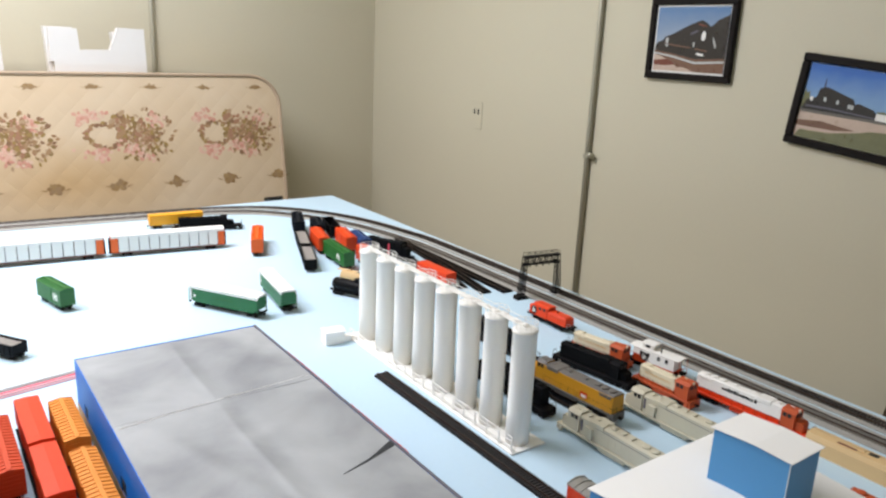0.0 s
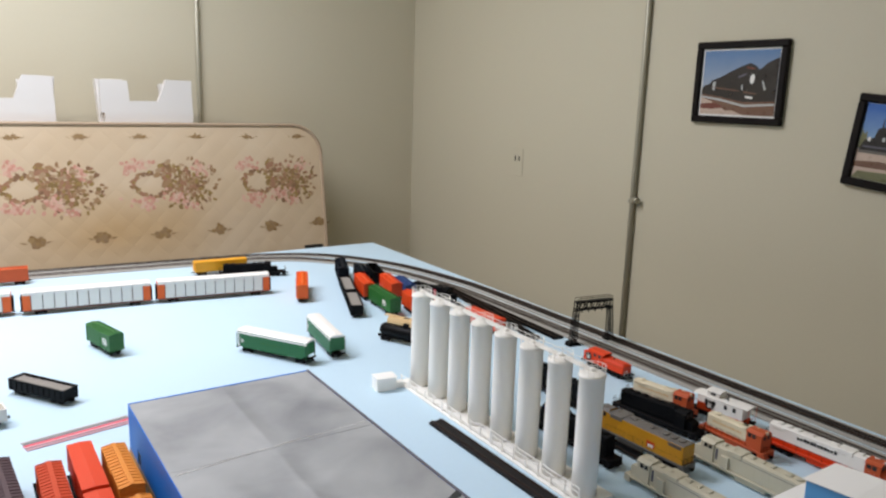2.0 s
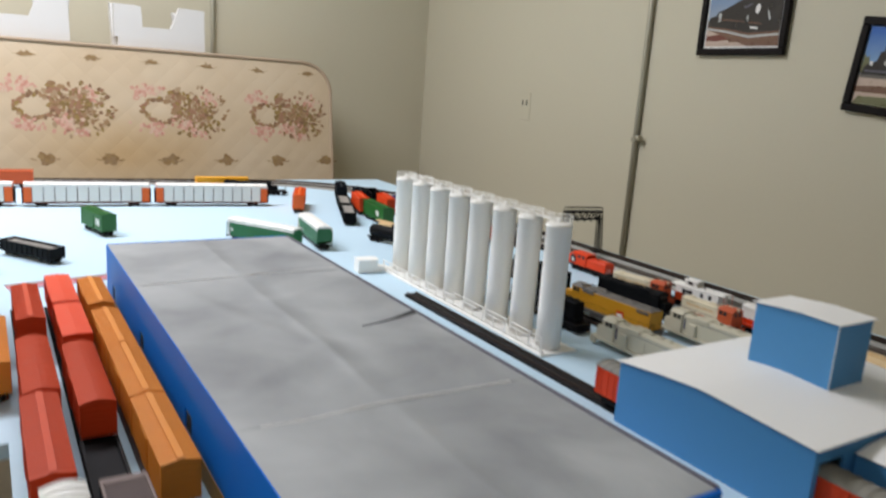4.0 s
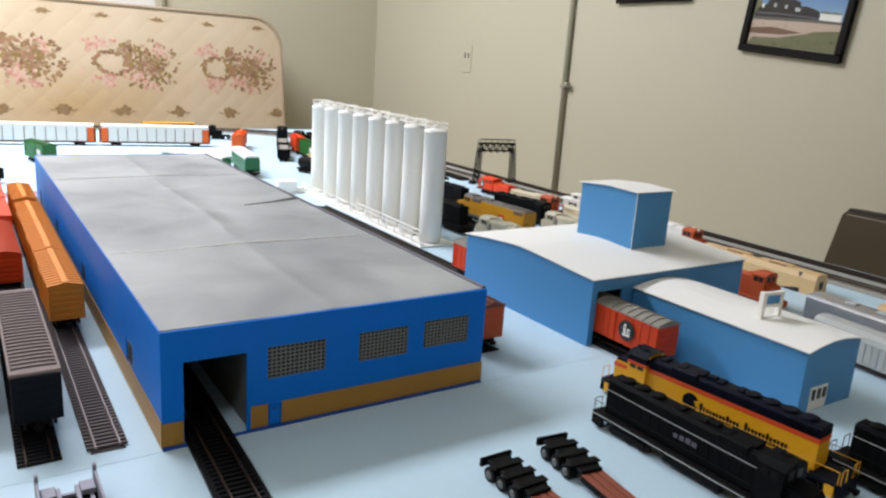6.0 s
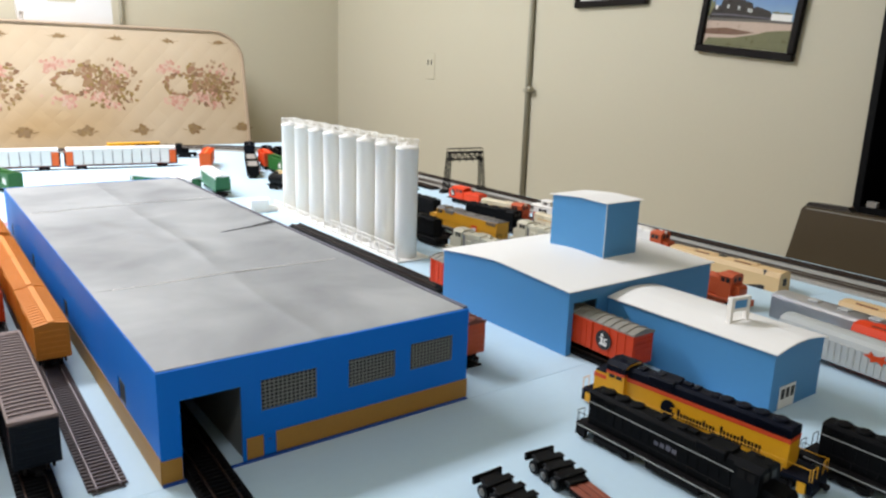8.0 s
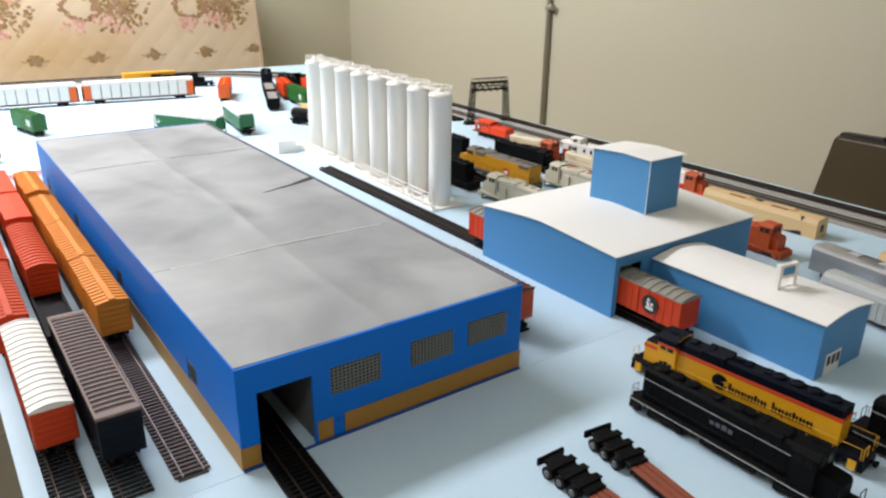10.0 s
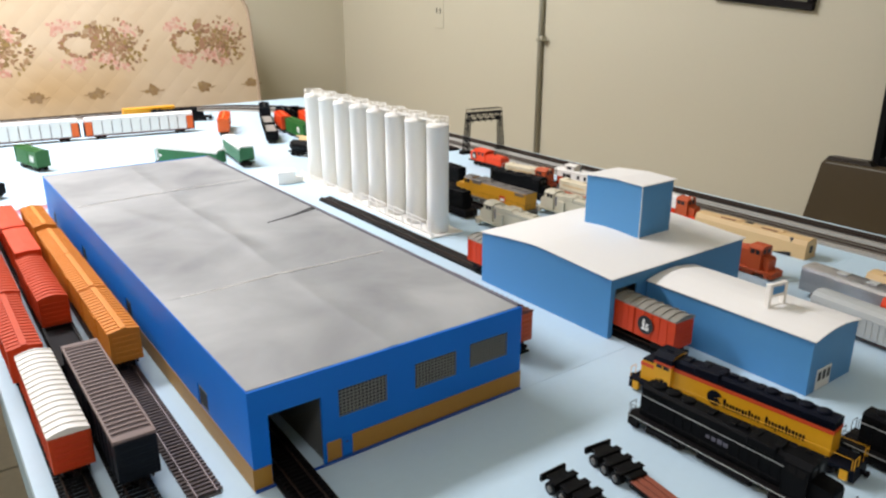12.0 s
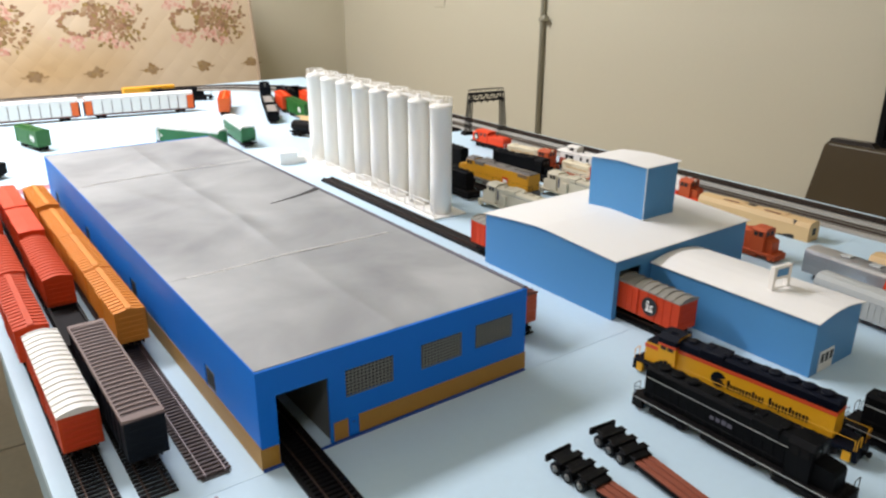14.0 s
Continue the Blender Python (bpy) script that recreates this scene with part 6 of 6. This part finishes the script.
def switcher(at, label, L):
    """A short engine with a full-width body, a raised cab towards +x and a lower vented hood."""
    c = thing("locomotive", label, "locomotive", at, "locomotives")
    h, w = L / 2, 0.0160
    part("walkway", box(B(), -h, h, -w, w, 0.0105, 0.0130, 0.0004), M_UNDER, c)
    part("fuel_tank", box(B(), -0.018, 0.018, -0.0125, 0.0125, 0.0035, 0.0104, 0.001), M_UNDER, c)
    hd = part("hood", box(B(), -h + 0.008, 0.002, -0.0140, 0.0140, 0.0131, 0.0330, 0.0014), M_REDBRT, c)
    part("hood_top", box(B(), -h + 0.012, 0.002, -0.0105, 0.0105, 0.0331, 0.0352, 0.0008), M_REDBRT, c)
    cb = part("cab", box(B(), 0.0021, h - 0.022, -0.0152, 0.0152, 0.0131, 0.0395, 0.0008), M_REDBRT, c)
    part("cab_roof", slab(B(), [(-0.003, -0.0168, 0.0392), (-0.003, -0.0100, 0.0428), (-0.003, 0.0100, 0.0428), (-0.003, 0.0168, 0.0392), (-0.003, 0.0100, 0.0416), (-0.003, -0.0100, 0.0416)], (h - 0.016, 0, 0)), M_REDBRT, c)
    part("cab_crown", box(B(), 0.0021, h - 0.022, -0.0110, 0.0110, 0.0396, 0.0415), M_REDBRT, cb)
    part("nose", box(B(), h - 0.0219, h - 0.005, -0.0140, 0.0140, 0.0131, 0.0345, 0.0016), M_REDBRT, c)
    for s in (-1, 1):
        for k in range(2):
            part("window", box(B(), 0.007 + k * 0.014, 0.015 + k * 0.014, *sorted((s * 0.0151, s * 0.0156)), 0.0300, 0.0365), M_PLAINDARK, cb)
        for k in range(5):
            part("vent", box(B(), -h + 0.014 + k * 0.009, -h + 0.019 + k * 0.009, *sorted((s * 0.0139, s * 0.0143)), 0.0255, 0.0295), M_ICRED, hd)
        for q in (-1, 1):
            part("end_rail", bent(B(), [(q * (h - 0.001), s * 0.006, 0.013), (q * (h - 0.001), s * 0.006, 0.0235), (q * (h - 0.001), s * 0.0150, 0.0240), (q * (h - 0.001), s * 0.0155, 0.013)], 0.0004, 5), M_WHITE, c)
    part("exhaust_stack", lathe(B(), [(0.0022, 0.0352), (0.0022, 0.0385), (0.0014, 0.0385)], 10), M_UNDER, c, at=pose(-0.020, 0, 0))
    bogie(c, -h + 0.033, (-0.0105, 0.0105), 1.1); bogie(c, h - 0.033, (-0.0105, 0.0105), 1.1)
    couplers(c, L)
    return c


a, L = along_y(0.9970, 0.8150, 0.9500, 0)
c = switcher(a, "bright red switcher locomotive with a dark round emblem", L)
ic_emblem(c, 0.0152, 0, x=L / 2 - 0.0240, z=0.0262, r=0.0092, proud=0.0012)
a, L = heading(0.934, 0.757, 0.955, 0.612)
hood_engine(a, "cream and rust locomotive with a rust cab", L=L, hood=M_CREAMLT, low=M_RUST, split=0.0235, cabm=M_RUST, roofm=M_CREAMLT, cab_roofm=M_RUST, frame_m=M_RUST, axles=2, cab_at=0.345, cab_len=0.029, nose_len=0.006, fans=1, hood_top=0.045, cab_top=0.0485, marks=faint_marks, mark_m=M_CREAM)
a, L = heading(0.866, 0.728, 0.890, 0.548)
hood_engine(a, "black locomotive among the yard engines", L=L, axles=3, hood_top=0.047, cab_top=0.048, cab_at=0.34)
c = caboose(heading(1.012, 0.522, 0.999, 0.645)[0], "white caboose with a red lower band", L=0.118)
for s in (-1, 1):
    part("red_panel", box(B(), 0.016, 0.0465, *sorted((s * 0.0165, s * 0.0169)), 0.0191, 0.029), M_RED, c, "red painted side panel")
ic_emblem(c, 0.0165, 0, x=0.020, z=0.0290, r=0.0088, proud=0.0016)
a, L = along_y(0.9300, 0.4360, 0.5710, 0)
hood_engine(a @ pose(0, 0, 0, 0, 0, 180), "cream and rust locomotive with a rust cab", L=L, hood=M_CREAMLT, low=M_RUST, split=0.0235, cabm=M_RUST, roofm=M_CREAMLT, cab_roofm=M_RUST, frame_m=M_RUST, axles=2, cab_at=0.345, cab_len=0.029, nose_len=0.006, fans=1, hood_top=0.045, cab_top=0.0485, marks=faint_marks, mark_m=M_CREAM)


def side_marks(c, hx0, hx1, hw, zt, dk, w, m):
    for s in (-1, 1):
        bars(c, hx0 + 0.052, hx1 - 0.045, s * (hw + 0.0004), zt - 0.013, 0.0066, 12, random.Random(9), m, side=s)


a, L = heading(0.986, 0.484, 0.998, 0.256)
hood_engine(a, "red and white locomotive with a red cab", L=L, hood=M_WHITE, low=M_REDBRT, split=0.0245, cabm=M_RUST, roofm=M_WHITE, cab_roofm=M_RUST, frame_m=M_REDBRT, axles=3, cab_at=0.36, cab_len=0.024, hood_top=0.0490, cab_top=0.0495, marks=side_marks, mark_m=M_PLAINDARK)


def up_marks(c, hx0, hx1, hw, zt, dk, w, m):
    for s in (-1, 1):
        part("shield", box(B(), hx0 + 0.055, hx0 + 0.072, *sorted((s * (hw + 0.0004), s * (hw + 0.0008))), dk + 0.006, dk + 0.017, 0.0001), M_RED, c, "red and white shield")
        part("shield_field", box(B(), hx0 + 0.058, hx0 + 0.069, *sorted((s * (hw + 0.0008), s * (hw + 0.0011))), dk + 0.007, dk + 0.012), M_WHITE, c)


a, L = heading(0.764, 0.472, 0.752, 0.698, RT)
hood_engine(a, "yellow locomotive with grey roof", L=L, hood=M_YELLOW, low=M_YELLOW, roofm=M_LOCOROOF, frame_m=M_LOCOROOF, axles=3, marks=up_marks, split=0.015, hood_top=0.0505, cab_top=0.053, hw=0.0158, gap=0.004)
a, L = along_y(0.6763, 0.5513, 0.7573, 0)
hood_engine(a, "black locomotive behind the silos", L=L, cab_at=0.3)
a, L = along_y(0.7983, 0.7242, 0.9294, 0)
hood_engine(a, "black locomotive behind the silos", L=L)
def primer_marks(c, hx0, hx1, hw, zt, dk, w, m):
    for s in (-1, 1):
        part("side_box", box(B(), hx1 - 0.030, hx1 - 0.015, *sorted((s * (hw - 0.0002), s * (hw + 0.0034))), dk + 0.0002, zt - 0.012, 0.0006), M_PRIMER, c)
        # darker grey bar paints the shade of an intake slit in the unpainted shell
        part("intake_slot", box(B(), hx1 - 0.0075, hx1 - 0.0035, *sorted((s * (hw - 0.0001), s * (hw + 0.0003))), dk + 0.008, zt - 0.006), M_GUNGREY, c)
        part("hood_seam", box(B(), hx0 + 0.006, hx1 - 0.034, *sorted((s * (hw - 0.0001), s * (hw + 0.0003))), zt - 0.0075, zt - 0.0068), M_GUNGREY, c)
        for k in range(9):
            part("moulded_panel", box(B(), hx0 + 0.008 + k * 0.0125, hx0 + 0.0185 + k * 0.0125, *sorted((s * (hw - 0.0001), s * (hw + 0.0003))), dk + 0.003, zt - 0.010), M_PRIMER, c)


a, L = along_y(0.6753, 0.282, 0.5165, 0)
hood_engine(a, "unpainted grey-primer locomotive shell", L=L, hood=M_PRIMER, frame_m=M_PRIMER, rails=False, wheels=False, cab_at=0.365, cab_len=0.025, z0=-0.001, hw=0.0130, hood_top=0.0490, cab_top=0.0515, lumps=6, doors=False, marks=primer_marks, group="primer shells")
a, L = along_y(0.8273, 0.2790, 0.5120, 0)
hood_engine(a, "unpainted grey-primer locomotive shell", L=L, hood=M_PRIMER, frame_m=M_PRIMER, rails=False, wheels=False, cab_at=0.365, cab_len=0.025, z0=-0.001, hw=0.0130, hood_top=0.0490, cab_top=0.0515, lumps=6, doors=False, marks=primer_marks, group="primer shells")

# beside and behind the plant
body_shell(along_y(0.988, 0.036, 0.252, 0)[0], "long cream unpainted shell beside the main line", L=0.215, top=0.034)
a, L = along_y(0.850, 0.014, 0.134, 0)
hood_engine(a @ pose(0, 0, 0, 0, 0, 180), "rust-orange locomotive shell behind the plant", L=L, hood=M_RUST, frame_m=M_RUST, wheels=False, rails=False, axles=2, cab_at=0.28, fans=1, hood_top=0.046, cab_top=0.0535, z0=-0.004)


def silver_car(at, label, L, mat, group):
    c = thing("passenger_car", label, "railcar", at, group)
    h, w = L / 2, 0.0175
    if mat is M_SILVER:
        pr = [(-w, 0.010), (-w, 0.0400), (-w * 0.93, 0.0435), (-w * 0.78, 0.0452), (0, 0.0462), (w * 0.78, 0.0452), (w * 0.93, 0.0435), (w, 0.0400), (w, 0.010)]
        for k in range(5):
            part("roof_vent", box(B(), -0.095 + k * 0.042, -0.080 + k * 0.042, -0.006, 0.006, 0.0458, 0.0482, 0.0006), M_PALEGREY, c)
        for s in (-1, 1):
            for z in (0.015, 0.019, 0.032, 0.036):
                part("side_bead", box(B(), -h + 0.002, h - 0.002, *sorted((s * (w - 0.0001), s * (w + 0.0005))), z, z + 0.0014), M_SILVER, c)
    else:
        pr = [(-w, 0.010), (-w, 0.036), (-w * 0.9, 0.042), (-w * 0.6, 0.046), (0, 0.0475), (w * 0.6, 0.046), (w * 0.9, 0.042), (w, 0.036), (w, 0.010)]
    part("body", slab(B(), [(-h, y, z) for y, z in pr], (L, 0, 0)), mat, c)
    for s in (-1, 1):
        for k in range(int(L / 0.008) if mat is M_PALEGREY else 0):
            part("side_flute", shared("side_flute_" + mat.name, lambda: box(B(), 0, 0.0035, -0.0003, 0.0006, 0.012, 0.035), mat), mat, c, at=pose(-h + 0.003 + k * 0.008 + (0 if s > 0 else 0.0035), s * w, 0, 0, 0, 0 if s > 0 else 180))
        part("end_plate", box(B(), *sorted((s * h, s * (h + 0.001))), -w + 0.002, w - 0.002, 0.012, 0.043), M_GUNGREY, c)
    if mat is M_PALEGREY:
        part("red_mark", slab(B(), [(x, w + 0.0007, z - 0.002) for x, z in ((0.014, 0.0355), (0.007, 0.0372), (0.005, 0.0415), (0.001, 0.0372), (-0.006, 0.0382), (-0.012, 0.0415), (-0.0105, 0.0362), (-0.022, 0.0342), (-0.0105, 0.0322), (-0.010, 0.0280), (-0.003, 0.0318), (0.004, 0.0285), (0.004, 0.0322))], (0, 0.0003, 0)), M_RED, c, "small jagged red mark")
    part("underframe", box(B(), -h + 0.01, h - 0.01, -0.010, 0.010, 0.007, 0.010), M_UNDER, c)
    bogie(c, -h + 0.03); bogie(c, h - 0.03)
    return c


a, L = heading(0.8142, -0.3039, 0.8387, -0.0380); silver_car(a, "silver streamlined passenger car", L, M_SILVER, "silver cars")
a, L = heading(0.7282, -0.346, 0.7518, -0.0990); silver_car(a, "pale grey ribbed car with a small red mark", L, M_PALEGREY, "silver cars")
c = body_shell(heading(0.8831, -0.2621, 0.8983, -0.0977)[0], "cream plastic shell with dark lettering bars", L=0.16, top=0.042)
bars(c, -0.03, 0.03, 0.0166, 0.023, 0.0065, 9, random.Random(12), M_PLAINDARK, side=1)
a, L = heading(0.7855, -0.3248, 0.7999, -0.165); body_shell(a, "red plastic shell between the silver cars", L=L, mat=M_REDBRT, top=0.048)


# foreground engines and trailers
def stroke_word(parent, x0, pitch, heights, y, z, mat, side, low=0.0062):
    """Stand-in for a painted word: for every letter two upright bars, tall or low; a negative height hangs below the line."""
    for i, h in enumerate(heights):
        for k, wide in ((0.0, 0.34), (0.50, 0.28)):
            a = x0 - side * (i + k) * pitch
            drop = 0.0024 if h < 0 and k else 0.0
            part("lettering_bar", box(B(), *sorted((a, a - side * wide * pitch)), *sorted((y, y + side * 0.0002)), z - drop, z + (abs(h) if k == 0 else low)), mat, parent)


def bell_marks(c, hx0, hx1, hw, zt, dk, w, m):
    for s in (-1, 1):
        y, x = s * (hw + 0.0004), (hx1 - 0.048 if s > 0 else hx0 + 0.048)
        part("round_emblem", lathe(B(), [(0.0082, 0), (0.0082, 0.0003)], 20), M_CHBLUE, c, "dark round emblem", at=pose(x, y, dk + 0.0125, -90 * s, 0, 0))
        part("emblem_notch", slab(B(), [(x, y + s * 0.0003, dk + 0.0125), (x - s * 0.0086, y + s * 0.0003, dk + 0.0165), (x - s * 0.0086, y + s * 0.0003, dk + 0.0095)], (0, s * 0.0003, 0)), M_CHYEL, c)
        part("emblem_core", box(B(), *sorted((x - s * 0.0005, x - s * 0.0052)), *sorted((y + s * 0.0004, y + s * 0.0008)), dk + 0.0108, dk + 0.0135), M_CHBLUE, c)
        stroke_word(c, x - s * 0.0100, 0.0065, (0.0098, 0.0062, 0.0062, 0.0062, 0.0086, 0.0062), y, dk + 0.0058, M_CHBLUE, s)
        stroke_word(c, x - s * 0.0530, 0.0065, (0.0096, -0.0062, 0.0062, 0.0084, 0.0062, 0.0062), y, dk + 0.0058, M_CHBLUE, s)


a, L = heading(0.4472, -0.3053, 0.423, -0.0716)
hood_engine(a, "yellow, vermilion and dark-blue locomotive with lettering bars", L=L, hood=M_CHBLUE, low=M_CHYEL, band=M_VERM, roofm=M_CHBLUE, cabm=M_CHYEL, frame_m=M_CHBLUE, trim=M_CHYEL, marks=bell_marks, cab_at=0.36, railm=M_CHYEL, hood_top=0.0535, cab_top=0.0565, cab_up=M_CHBLUE, fans=4, lumps=5, gap=0.024, split=0.0140, doors=False, nose_top=M_VERM, cab_marks=M_CHBLUE)


def line_marks(c, hx0, hx1, hw, zt, dk, w, m):
    for s in (-1, 1):
        part("white_line", box(B(), hx0, hx1, *sorted((s * hw, s * (hw + 0.0005))), zt - 0.0111, zt - 0.0106), M_PALEGREY, c)
        part("walkway_line", box(B(), -0.105, 0.105, *sorted((s * w, s * (w + 0.0004))), dk - 0.0020, dk - 0.0013), M_PALEGREY, c)
        bars(c, -0.021, 0.003, s * (hw + 0.0004), dk + 0.0125, 0.0048, 4, random.Random(3), M_GUNGREY, side=s)


a, L = heading(0.3634, -0.1223, 0.3671, -0.3327)
hood_engine(a, "black locomotive with white edge lines", L=L, marks=line_marks, cab_at=0.34, hood_top=0.0500, cab_top=0.0520, lumps=4, gap=0.009)
a, L = heading(0.4880, -0.2715, 0.4905, -0.4930)
hood_engine(a, "black locomotive with white edge lines", L=L, marks=line_marks, cab_at=0.34, hood_top=0.0500, cab_top=0.0525)
flatbed(pose(0.2215, -0.1425, 0, 0, 0, 90) @ Matrix.Scale(0.92, 4), "black three-axle trailer with red-brown deck boards")
flatbed(pose(0.2840, -0.1388, 0, 0, 0, 83) @ Matrix.Scale(0.92, 4), "black three-axle trailer with red-brown deck boards")
a, L = heading(-0.0734, -0.2228, -0.0725, -0.0363); well_car(a, "empty lilac-grey skeleton flat car on the table", L=L)
a, L = heading(-0.2418, 1.218, -0.1608, 1.2312); gondola(a, "white open-frame car at the table wing", L=L, body=M_WHITE)

# flat strips lying on the table
st = thing("track_strip", "red and grey printed strips lying on the table", "strip", pose(-0.056, 1.125, 0.0, 0, 0, 10))
for y0, y1, m, n in ((-0.020, -0.0165, M_PALEPINK, "strip"), (-0.006, 0.001, M_PINK, "strip"), (-0.0105, -0.0062, M_PALEPINK, "strip"), (0.0075, 0.0090, M_PAPER, "strip"), (0.0130, 0.0165, M_PAPER, "strip")):
    part(n, box(B(), -0.088, 0.088, y0, y1, 0.0002, 0.0022), m, st)

a, L = heading(-0.0811, 0.3112, -0.0805, 0.4333, RT); gondola(a, "dark brown low flat car between the boxcars", L=L, W=0.033, top=0.0165, body=M_UNDER)
